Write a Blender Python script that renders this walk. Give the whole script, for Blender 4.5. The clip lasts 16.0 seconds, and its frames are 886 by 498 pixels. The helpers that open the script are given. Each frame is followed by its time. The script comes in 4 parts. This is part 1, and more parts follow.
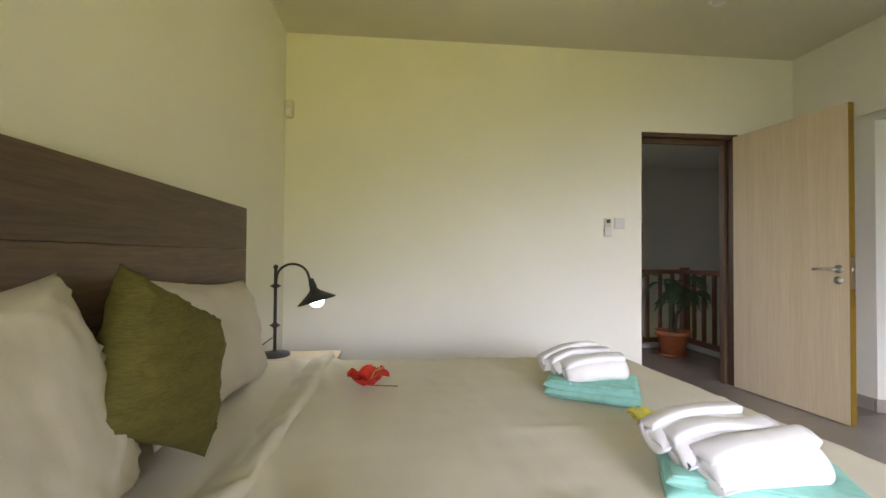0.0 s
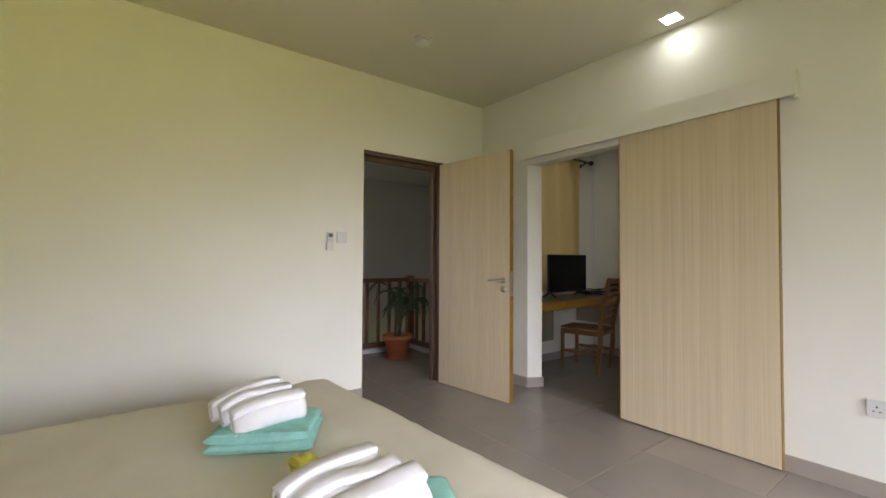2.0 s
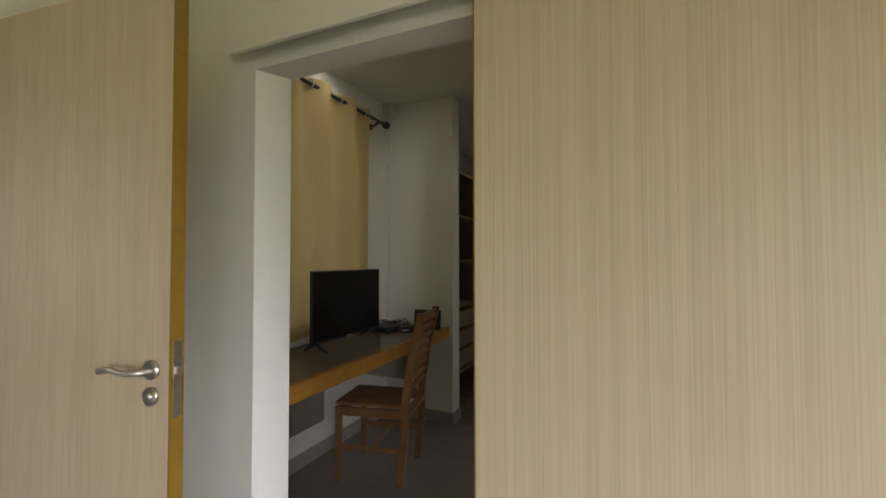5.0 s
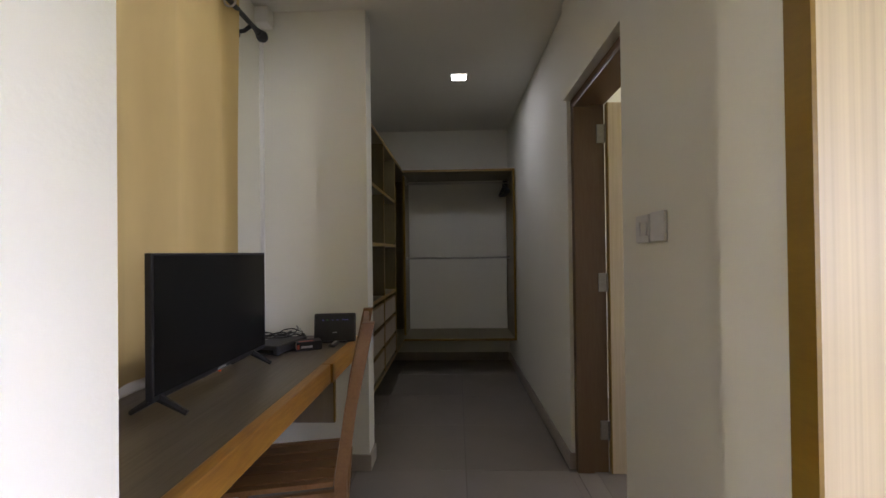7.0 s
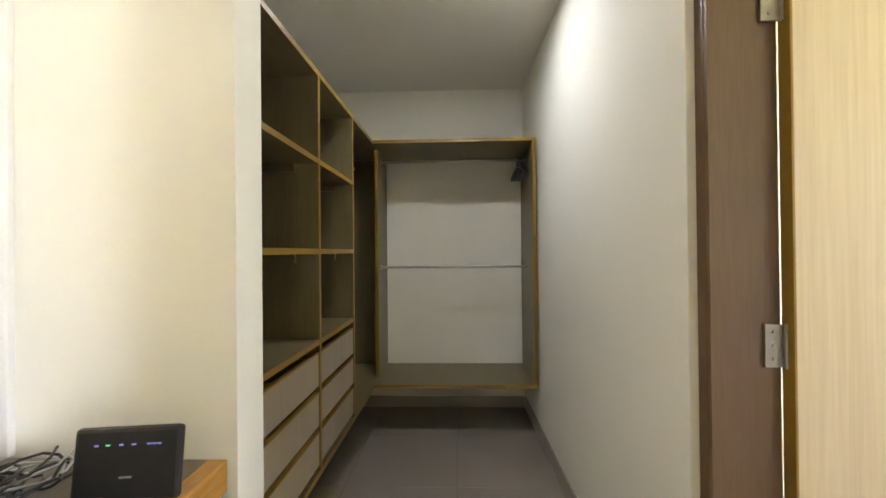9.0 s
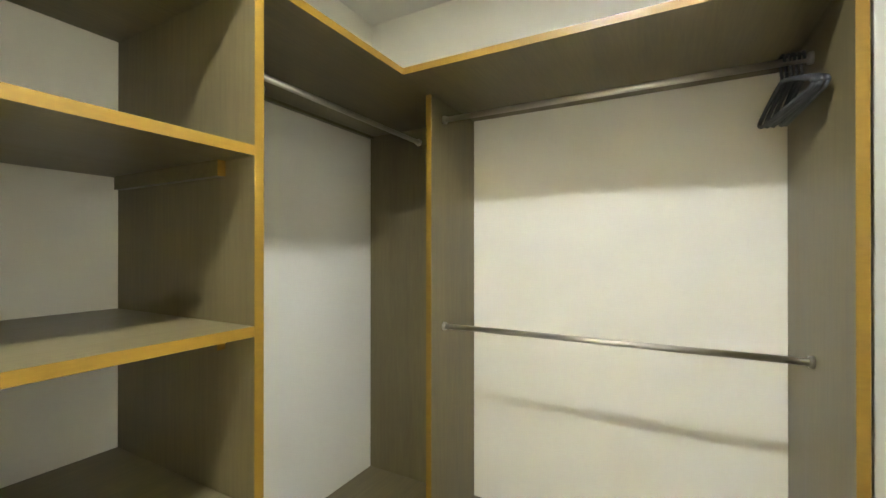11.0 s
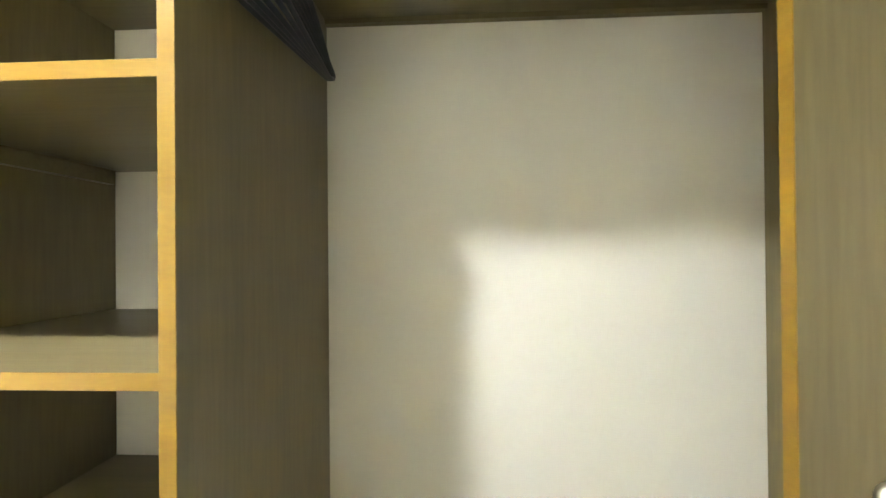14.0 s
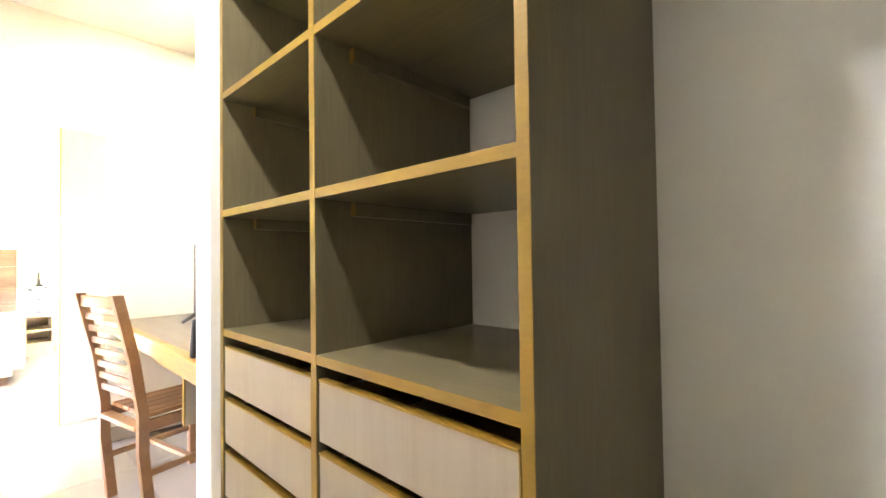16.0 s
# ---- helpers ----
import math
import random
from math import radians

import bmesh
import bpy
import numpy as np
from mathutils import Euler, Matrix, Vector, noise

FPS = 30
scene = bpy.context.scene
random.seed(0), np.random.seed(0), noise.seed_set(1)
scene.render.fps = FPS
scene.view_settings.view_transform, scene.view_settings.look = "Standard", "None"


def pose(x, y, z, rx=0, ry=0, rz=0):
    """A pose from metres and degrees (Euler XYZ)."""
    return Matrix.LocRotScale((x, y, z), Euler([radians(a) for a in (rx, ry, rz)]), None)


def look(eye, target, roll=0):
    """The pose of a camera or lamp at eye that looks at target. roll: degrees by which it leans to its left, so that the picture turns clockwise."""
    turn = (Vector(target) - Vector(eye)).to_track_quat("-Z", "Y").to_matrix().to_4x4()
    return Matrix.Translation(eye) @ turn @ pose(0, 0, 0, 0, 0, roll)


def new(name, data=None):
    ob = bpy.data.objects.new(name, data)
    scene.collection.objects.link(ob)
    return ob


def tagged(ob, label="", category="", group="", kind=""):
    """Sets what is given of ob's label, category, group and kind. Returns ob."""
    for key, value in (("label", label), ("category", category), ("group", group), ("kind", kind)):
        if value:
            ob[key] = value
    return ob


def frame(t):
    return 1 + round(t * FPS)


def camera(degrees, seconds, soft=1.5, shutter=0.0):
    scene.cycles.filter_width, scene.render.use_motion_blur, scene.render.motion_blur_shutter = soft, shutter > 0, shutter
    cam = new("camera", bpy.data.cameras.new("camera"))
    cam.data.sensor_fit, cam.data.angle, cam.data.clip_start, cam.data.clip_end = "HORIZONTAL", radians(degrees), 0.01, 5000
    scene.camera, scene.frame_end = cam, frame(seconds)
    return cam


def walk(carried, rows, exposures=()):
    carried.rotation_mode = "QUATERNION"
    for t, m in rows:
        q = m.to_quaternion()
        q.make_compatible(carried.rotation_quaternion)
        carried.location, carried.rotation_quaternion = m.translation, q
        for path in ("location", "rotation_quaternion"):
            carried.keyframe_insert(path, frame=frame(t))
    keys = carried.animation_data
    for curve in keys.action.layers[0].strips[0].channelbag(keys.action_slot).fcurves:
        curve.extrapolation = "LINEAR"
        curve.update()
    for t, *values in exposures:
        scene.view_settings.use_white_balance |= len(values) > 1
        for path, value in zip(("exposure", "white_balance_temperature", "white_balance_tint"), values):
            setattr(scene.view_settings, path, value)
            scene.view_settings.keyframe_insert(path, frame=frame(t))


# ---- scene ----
cam = camera(93.2, 16.0, shutter=0.1)
PATH = [
    (0, (0.341, 0.008, 1.05), (0.532, 1.999, 1.085), 0.4),
    (0.5, (0.392, 0.006, 1.086), (0.819, 1.96, 1.116), 0.3),
    (1, (0.466, 0.0, 1.082), (1.14, 1.883, 1.127), 0.4),
    (1.5, (0.535, 0.019, 1.118), (1.485, 1.778, 1.16), 0.3),
    (2, (0.668, 0.038, 1.152), (1.882, 1.627, 1.202), 0.3),
    (2.5, (0.856, 0.09, 1.205), (2.264, 1.51, 1.257), 0.0),
    (3, (1.121, 0.222, 1.276), (2.655, 1.505, 1.323), -0.0),
    (3.5, (1.439, 0.405, 1.307), (3.046, 1.595, 1.348), -0.0),
    (4, (1.796, 0.66, 1.321), (3.469, 1.756, 1.363), 0.0),
    (6.5, (3.01, 1.984, 1.189), (4.996, 2.217, 1.222), -0.6),
    (7, (3.126, 2.048, 1.204), (5.125, 2.112, 1.22), -0.7),
    (7.5, (3.285, 2.077, 1.203), (5.285, 2.07, 1.222), -0.6),
    (8, (3.598, 2.045, 1.213), (5.598, 2.024, 1.225), -0.5),
    (8.5, (3.983, 2.02, 1.233), (5.983, 2.016, 1.245), -0.6),
    (11, (6.134, 1.809, 1.433), (7.889, 2.769, 1.438), -0.0),
    (11.5, (6.404, 1.795, 1.5), (7.963, 3.048, 1.508), -0.5),
    (12, (6.636, 1.836, 1.533), (7.897, 3.388, 1.553), -1.0),
    (12.5, (6.821, 1.895, 1.536), (7.788, 3.646, 1.556), -0.9),
    (13, (6.956, 1.962, 1.508), (7.547, 3.872, 1.544), -1.2),
    (13.5, (7.039, 2.042, 1.463), (7.266, 4.028, 1.509), -1.3),
    (14, (7.077, 2.089, 1.417), (6.979, 4.087, 1.427), -0.5),
    (14.5, (7.118, 2.087, 1.343), (6.635, 4.028, 1.376), -0.8),
    (15, (7.103, 2.081, 1.248), (6.27, 3.9, 1.283), -1.0),
    (15.5, (7.069, 2.086, 1.16), (5.953, 3.745, 1.203), -0.8),
    (16, (7.034, 2.073, 1.112), (5.672, 3.537, 1.154), -0.8),
]
EXPOSURES = [(0, 2.15, 6450, 18), (1.5, 2.1, 6500, 18), (3.0, 1.85, 6650, 17), (4.2, 1.83, 6850, 16), (6.3, 2.9, 5950, 24), (7.0, 3.15, 6100, 25), (7.5, 3.62, 6550, 19), (8.5, 4.55, 6400, 19), (10.8, 6.28, 6350, 13), (12.0, 6.48, 6400, 13), (13.5, 7.1, 6550, 13), (14.5, 7.25, 6350, 14), (15.5, 7.35, 6400, 19), (16.0, 6.8, 6300, 25)]
walk(cam, [(t, look(eye, target, roll)) for t, eye, target, roll in PATH], EXPOSURES)

# ---- world, sun, large lights ----
world = bpy.data.worlds.new("world")
scene.world = world
world.use_nodes = True
_nt = world.node_tree
_sky = _nt.nodes.new("ShaderNodeTexSky")
_sky.sky_type, _sky.sun_disc = "NISHITA", False
_sky.dust_density, _sky.ozone_density = 5.0, 0.3
_sky.sun_elevation, _sky.sun_rotation = radians(58), radians(20)
_nt.links.new(_sky.outputs[0], _nt.nodes["Background"].inputs[0])
_nt.nodes["Background"].inputs[1].default_value = 0.15
sun = new("sun", bpy.data.lights.new("sun", "SUN"))
sun.data.energy, sun.data.angle, sun.data.color = 5.0, radians(10), (1.0, 0.95, 0.88)
sun.matrix_world = look((0, 0, 0), (-0.18, -0.5, -0.85))


def area_lamp(name, eye, target, w, h, watts, color, spread=180):
    d = bpy.data.lights.new(name, "AREA")
    d.shape, d.size, d.size_y, d.energy, d.color = "RECTANGLE", w, h, watts, color
    d.spread = radians(spread)
    ob = new(name, d)
    ob.matrix_world = look(eye, target)
    return ob


# skylight in the bedroom's glass doors
area_lamp("bedroom_window_light", (1.9, -2.58, 1.40), (2.1, 3.2, -1.5), 2.6, 1.2, 12.0, (0.86, 0.89, 1.0), 68)
# skylight in its side window
area_lamp("side_window_light", (-0.52, -1.25, 1.35), (3.6, 1.5, -0.6), 1.25, 1.3, 2.8, (0.87, 0.89, 1.0), 80)
# green daylight thrown up through them by the sunlit garden
area_lamp("garden_bounce_light", (2.1, -2.57, 0.9), (-0.1, 2.6, 3.3), 2.4, 1.0, 2.0, (0.84, 0.77, 0.10), 70)
# daylight in the opening of the study window
area_lamp("study_window_light", (4.425, 3.285, 1.55), (4.425, 0, 1.55), 1.1, 1.3, 0.26, (1.0, 0.98, 0.95))
# unseen fill lamps, added to brighten the bathroom and the stairwell
area_lamp("bath_fill_light", (5.4, -0.95, 1.6), (5.4, 2.0, 1.2), 1.0, 1.0, 1.8, (1.0, 0.98, 0.95))
area_lamp("stair_fill_light", (0.35, 5.6, 1.5), (4.0, 5.4, 1.2), 1.2, 1.4, 2.0, (0.98, 0.97, 1.0))
area_lamp("bedroom_downlight_lamp", (3.452, 1.268, 2.700), (3.452, 1.268, 0), 0.09, 0.09, 0.095, (0.88, 1.0, 0.93))
area_lamp("closet_downlight_lamp", (6.38, 2.012, 2.552), (6.38, 2.012, 0), 0.10, 0.10, 0.225, (0.93, 0.985, 0.98))
area_lamp("study_downlight_lamp", (4.52, 2.86, 2.552), (4.52, 2.86, 0), 0.09, 0.09, 0.10, (0.92, 1.0, 0.93))


# ---- materials ----
def mat(name, base, rough=0.6, metal=0.0, var=0.06, scale=8.0, bump=0.05, bscale=60.0, stretch=(1, 1, 1), dark=None,
        grain=0.0, spec=0.5, trans=0.0, emit=None, emit_s=0.0, coat=0.0, island=0.0, rvar=0.1, place=False):
    """Principled surface with a broad stain, a fine grain and a fine relief, in object space."""
    m = bpy.data.materials.new(name)
    m.use_nodes = True
    t = m.node_tree
    n, L = t.nodes, t.links
    b = n["Principled BSDF"]
    b.inputs["Roughness"].default_value, b.inputs["Metallic"].default_value = rough, metal
    b.inputs["Specular IOR Level"].default_value = spec
    b.inputs["Coat Weight"].default_value = coat
    b.inputs["Transmission Weight"].default_value = trans
    co = n.new("ShaderNodeTexCoord")
    mp = n.new("ShaderNodeMapping")
    mp.inputs["Scale"].default_value = stretch
    if place:
        ge = n.new("ShaderNodeNewGeometry")
        L.new(ge.outputs["Position"], mp.inputs[0])
    else:
        L.new(co.outputs["Object"], mp.inputs[0])
    n1 = n.new("ShaderNodeTexNoise")
    n1.inputs["Scale"].default_value, n1.inputs["Detail"].default_value = scale, 5
    L.new(mp.outputs[0], n1.inputs["Vector"])
    n2 = n.new("ShaderNodeTexNoise")
    n2.inputs["Scale"].default_value, n2.inputs["Detail"].default_value = bscale, 4
    L.new(mp.outputs[0], n2.inputs["Vector"])
    ramp = n.new("ShaderNodeMix")
    ramp.data_type = "RGBA"
    d = dark or tuple(c * (1 - 3 * var) for c in base)
    ramp.inputs[6].default_value, ramp.inputs[7].default_value = (*d, 1), (*base, 1)
    st = n.new("ShaderNodeMapRange")
    st.inputs[1].default_value, st.inputs[2].default_value = 0.3, 0.62
    L.new(n1.outputs[0], st.inputs[0])
    fac = st.outputs[0]
    if grain > 0:
        g = n.new("ShaderNodeMapRange")
        g.inputs[1].default_value, g.inputs[2].default_value = 0.35, 0.65
        L.new(n2.outputs[0], g.inputs[0])
        mx = n.new("ShaderNodeMix")
        mx.inputs[0].default_value = grain
        L.new(fac, mx.inputs[2]), L.new(g.outputs[0], mx.inputs[3])
        fac = mx.outputs[0]
    L.new(fac, ramp.inputs[0])
    col = ramp.outputs[2]
    if island > 0:
        oi = n.new("ShaderNodeObjectInfo")
        hv = n.new("ShaderNodeHueSaturation")
        mr = n.new("ShaderNodeMapRange")
        mr.inputs[3].default_value, mr.inputs[4].default_value = 1 - island, 1 + island
        L.new(oi.outputs["Random"], mr.inputs[0]), L.new(mr.outputs[0], hv.inputs["Value"])
        L.new(col, hv.inputs["Color"])
        col = hv.outputs[0]
    L.new(col, b.inputs["Base Color"])
    rr = n.new("ShaderNodeMapRange")
    rr.inputs[3].default_value, rr.inputs[4].default_value = max(rough - rvar / 2, 0.02), min(rough + rvar, 1)
    L.new(n1.outputs[0], rr.inputs[0]), L.new(rr.outputs[0], b.inputs["Roughness"])
    if bump > 0:
        bp = n.new("ShaderNodeBump")
        bp.inputs["Strength"].default_value, bp.inputs["Distance"].default_value = bump, 0.004
        L.new(n2.outputs[0], bp.inputs["Height"]), L.new(bp.outputs[0], b.inputs["Normal"])
    if emit:
        b.inputs["Emission Color"].default_value, b.inputs["Emission Strength"].default_value = (*emit, 1), emit_s
    return m


PAINT = mat("wall_paint", (0.81, 0.79, 0.70), 0.75, var=0.012, scale=1.6, bump=0.12, bscale=90, spec=0.25)
STAIRP = mat("grey_stairwell_paint", (0.52, 0.51, 0.49), 0.8, var=0.015, scale=1.4, bump=0.1, bscale=90, spec=0.2)
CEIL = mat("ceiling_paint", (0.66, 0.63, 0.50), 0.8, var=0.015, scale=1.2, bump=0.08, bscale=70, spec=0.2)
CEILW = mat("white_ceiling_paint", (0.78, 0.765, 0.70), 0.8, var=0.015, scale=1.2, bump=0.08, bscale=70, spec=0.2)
WHITE = mat("white_lacquer", (0.80, 0.79, 0.75), 0.45, var=0.012, scale=3, bump=0.02)
TILE = mat("floor_tile", (0.27, 0.236, 0.20), 0.24, var=0.03, scale=2.5, bump=0.008, bscale=120, island=0.05, rvar=0.05, place=True)
SKIRT = mat("skirting_tile", (0.36, 0.31, 0.26), 0.35, var=0.04, scale=5, bump=0.02, island=0.03)
GROUT = mat("grout", (0.13, 0.115, 0.10), 0.9, var=0.08, bscale=200)
OAK = mat("pale_oak_laminate", (0.63, 0.52, 0.36), 0.42, var=0.05, scale=1.5, stretch=(9, 9, 0.25), bump=0.04, bscale=14,
          dark=(0.53, 0.42, 0.275), grain=0.6)
OAKX = mat("zebrano_laminate", (0.70, 0.585, 0.395), 0.42, var=0.05, scale=1.5, stretch=(22, 22, 0.12), bump=0.03, bscale=9,
           dark=(0.56, 0.455, 0.30), grain=0.6)
EDGE = mat("amber_edge_band", (0.255, 0.15, 0.012), 0.4, var=0.06, scale=6, stretch=(1, 1, 4), bump=0.03, bscale=40,
           dark=(0.21, 0.118, 0.010), grain=0.4)
MELA = mat("taupe_oak_melamine", (0.168, 0.138, 0.066), 0.38, var=0.06, scale=2.4, stretch=(5, 5, 0.35), bump=0.05, bscale=22,
           dark=(0.118, 0.096, 0.046), grain=0.45)
MELAX = mat("taupe_oak_melamine_flat", (0.172, 0.142, 0.066), 0.30, var=0.06, scale=2.4, stretch=(0.4, 6, 6), bump=0.05,
            bscale=20, dark=(0.12, 0.098, 0.047), grain=0.45)
DRAWER = mat("drawer_front_melamine", (0.31, 0.255, 0.185), 0.4, var=0.09, scale=1.6, stretch=(9, 9, 0.4), bump=0.04, bscale=14,
             dark=(0.35, 0.29, 0.215), grain=0.55)
FRAMEW = mat("dark_stained_timber", (0.125, 0.072, 0.042), 0.45, var=0.08, scale=2, stretch=(8, 8, 0.5), bump=0.08, bscale=18,
             dark=(0.07, 0.038, 0.022), grain=0.6)
FRAMEB = mat("walnut_stained_frame", (0.135, 0.082, 0.038), 0.42, var=0.08, scale=1.6, stretch=(8, 8, 0.6), bump=0.06, bscale=16,
             dark=(0.115, 0.06, 0.026), grain=0.55)
HEADB = mat("dark_walnut_headboard", (0.145, 0.088, 0.052), 0.4, var=0.08, scale=2.0, stretch=(6, 0.5, 7), bump=0.05, bscale=14,
            dark=(0.05, 0.03, 0.019), grain=0.5, island=0.16)
RAILW = mat("red_brown_railing", (0.17, 0.075, 0.04), 0.4, var=0.08, scale=4, stretch=(1, 1, 1), bump=0.05, dark=(0.09, 0.036, 0.02))
TEAK = mat("teak_chair", (0.25, 0.13, 0.047), 0.38, var=0.08, scale=2.2, stretch=(5, 5, 5), bump=0.05, bscale=30,
           dark=(0.16, 0.07, 0.026), grain=0.4, island=0.16)
DESKT = mat("grey_wood_desktop", (0.175, 0.147, 0.108), 0.30, var=0.15, scale=2.0, stretch=(0.5, 9, 9), bump=0.06, bscale=14,
            dark=(0.115, 0.09, 0.062), grain=0.6)
DESKE = mat("amber_solid_edge", (0.48, 0.245, 0.038), 0.35, var=0.1, scale=3, stretch=(0.7, 6, 6), bump=0.06, bscale=20,
            dark=(0.31, 0.135, 0.03), grain=0.5)
SHEET = mat("cream_cotton", (0.71, 0.66, 0.55), 0.9, var=0.02, scale=3, bump=0.10, bscale=400, spec=0.15)
PILLOW = mat("off_white_cotton", (0.61, 0.565, 0.50), 0.9, var=0.02, scale=4, bump=0.10, bscale=350, spec=0.15)
GREEN = mat("olive_chenille", (0.150, 0.128, 0.034), 0.75, var=0.12, scale=9, stretch=(1, 1, 5), bump=0.5, bscale=55,
            dark=(0.085, 0.074, 0.016), grain=0.5, spec=0.3)
TOWELW = mat("white_terry", (0.82, 0.81, 0.82), 0.95, var=0.015, scale=20, bump=0.35, bscale=900, spec=0.1)
TOWELA = mat("aqua_terry", (0.33, 0.66, 0.58), 0.95, var=0.05, scale=24, bump=0.45, bscale=700, spec=0.1)
RED = mat("red_petal", (0.72, 0.035, 0.022), 0.6, var=0.12, scale=30, bump=0.2, bscale=90)
YEL = mat("yellow_petal", (0.82, 0.76, 0.14), 0.6, var=0.08, scale=30, bump=0.2)
STEM = mat("leaf_stem", (0.16, 0.20, 0.05), 0.6, var=0.1, scale=30)
IRON = mat("black_iron", (0.055, 0.055, 0.060), 0.45, 0.5, var=0.1, scale=30, bump=0.1, bscale=150)
HINGE = mat("satin_nickel", (0.30, 0.28, 0.245), 0.42, 1.0, var=0.05, scale=30, bump=0.05)
STEEL = mat("brushed_steel", (0.66, 0.63, 0.58), 0.3, 1.0, var=0.01, scale=3, bump=0.0, rvar=0.04)
PLASTB = mat("black_plastic", (0.018, 0.018, 0.02), 0.38, var=0.1, scale=40, bump=0.05, bscale=300)
SCREEN = mat("black_screen", (0.012, 0.012, 0.012), 0.25, var=0.03, scale=2, bump=0.0, rvar=0.03, spec=0.25)
PLASTW = mat("white_plastic", (0.66, 0.65, 0.63), 0.35, var=0.015, scale=20, bump=0.02)
HANGER = mat("grey_black_hanger", (0.035, 0.038, 0.046), 0.5, var=0.1, scale=30, bump=0.05)
CURT = mat("ochre_curtain", (0.60, 0.45, 0.20), 0.85, var=0.05, scale=4, stretch=(3, 3, 0.6), bump=0.15, bscale=160, spec=0.2)
TERRA = mat("terracotta_pot", (0.42, 0.125, 0.045), 0.6, var=0.08, scale=9, bump=0.1)
SOIL = mat("grey_gravel", (0.16, 0.15, 0.14), 0.95, var=0.2, scale=70, bump=0.8, bscale=120)
FROND = mat("dark_green_leaf", (0.045, 0.085, 0.030), 0.45, var=0.15, scale=20, bump=0.1)
TRUNK = mat("plant_stem", (0.12, 0.10, 0.065), 0.8, var=0.15, scale=40, bump=0.4)
LAWN = mat("lawn", (0.15, 0.165, 0.02), 0.9, var=0.12, scale=0.4, bump=0.2, bscale=20)
RENDER = mat("exterior_render", (0.55, 0.53, 0.48), 0.85, var=0.03, scale=2)
PAPER = mat("book_pages", (0.74, 0.62, 0.44), 0.85, var=0.05, scale=30, stretch=(1, 1, 20))
BOOKC = mat("book_cover", (0.018, 0.016, 0.016), 0.5, var=0.1, scale=12)
BOOKR = mat("book_band", (0.42, 0.055, 0.02), 0.4, var=0.05)
LAMPON = mat("lit_diffuser", (0.9, 0.9, 0.9), 0.5, var=0.0, bump=0, emit=(0.95, 1.0, 0.97), emit_s=6)
BULB = mat("lit_bulb", (0.9, 0.9, 0.9), 0.5, var=0.0, bump=0, emit=(0.90, 0.97, 1.0), emit_s=9)
LEDG = mat("green_led", (0.1, 0.5, 0.2), 0.5, var=0, bump=0, emit=(0.2, 1.0, 0.4), emit_s=0.03)
LEDB = mat("blue_led", (0.2, 0.2, 0.7), 0.5, var=0, bump=0, emit=(0.35, 0.4, 1.0), emit_s=0.012)
LEDR = mat("red_led", (0.7, 0.1, 0.02), 0.5, var=0, bump=0, emit=(1.0, 0.15, 0.03), emit_s=0.02)
PRINT = mat("grey_print", (0.45, 0.45, 0.43), 0.5, var=0.02, bump=0)
SLOT = mat("dark_slot", (0.03, 0.03, 0.03), 0.6, var=0.0, bump=0)

GLASS = bpy.data.materials.new("window_glass")
GLASS.use_nodes = True
_g = GLASS.node_tree.nodes["Principled BSDF"]
_g.inputs["Transmission Weight"].default_value, _g.inputs["Roughness"].default_value, _g.inputs["IOR"].default_value = 1, 0.0, 1.05
# the curtain lets light through
_c = CURT.node_tree
_cp = _c.nodes["Principled BSDF"]
_tr = _c.nodes.new("ShaderNodeBsdfTranslucent")
_tr.inputs[0].default_value = (0.70, 0.54, 0.25, 1)
_mx = _c.nodes.new("ShaderNodeMixShader")
_mx.inputs[0].default_value = 0.5
_c.links.new(_cp.outputs[0], _mx.inputs[1]), _c.links.new(_tr.outputs[0], _mx.inputs[2])
_c.links.new(_mx.outputs[0], _c.nodes["Material Output"].inputs[0])


# ---- builders ----
def box(bm, x0, x1, y0, y1, z0, z1, bevel=0.0, m=None):
    r = bmesh.ops.create_cube(bm, size=1)
    c = Matrix.Translation(((x0 + x1) / 2, (y0 + y1) / 2, (z0 + z1) / 2)) @ Matrix.Diagonal((x1 - x0, y1 - y0, z1 - z0, 1))
    bmesh.ops.transform(bm, matrix=(m @ c) if m else c, verts=r["verts"])
    if bevel > 0:
        es = list({e for v in r["verts"] for e in v.link_edges})
        bmesh.ops.bevel(bm, geom=es, offset=bevel, segments=2, affect="EDGES", profile=0.5)
    return bm


def boxes(*args, bevel=0.0, m=None):
    bm = bmesh.new()
    for a in args:
        box(bm, *a, bevel=bevel, m=m)
    return bm


def tube(bm, pts, r, seg=10, r1=None, cap=True):
    """A round bar along a line of points, from radius r to r1."""
    pts = [Vector(p) for p in pts]
    rings, up = [], None
    for i, p in enumerate(pts):
        d = (pts[min(i + 1, len(pts) - 1)] - pts[max(i - 1, 0)]).normalized()
        if up is None:
            up = d.orthogonal().normalized()
        up = (up - d * up.dot(d)).normalized()
        side = d.cross(up)
        rr = r + ((r1 if r1 is not None else r) - r) * i / (len(pts) - 1)
        rings.append([bm.verts.new(p + (up * math.cos(a) + side * math.sin(a)) * rr)
                      for a in (2 * math.pi * k / seg for k in range(seg))])
    for a, b in zip(rings, rings[1:]):
        for k in range(seg):
            bm.faces.new((a[k], a[(k + 1) % seg], b[(k + 1) % seg], b[k]))
    if cap:
        bm.faces.new(rings[0][::-1]), bm.faces.new(rings[-1])
    return bm


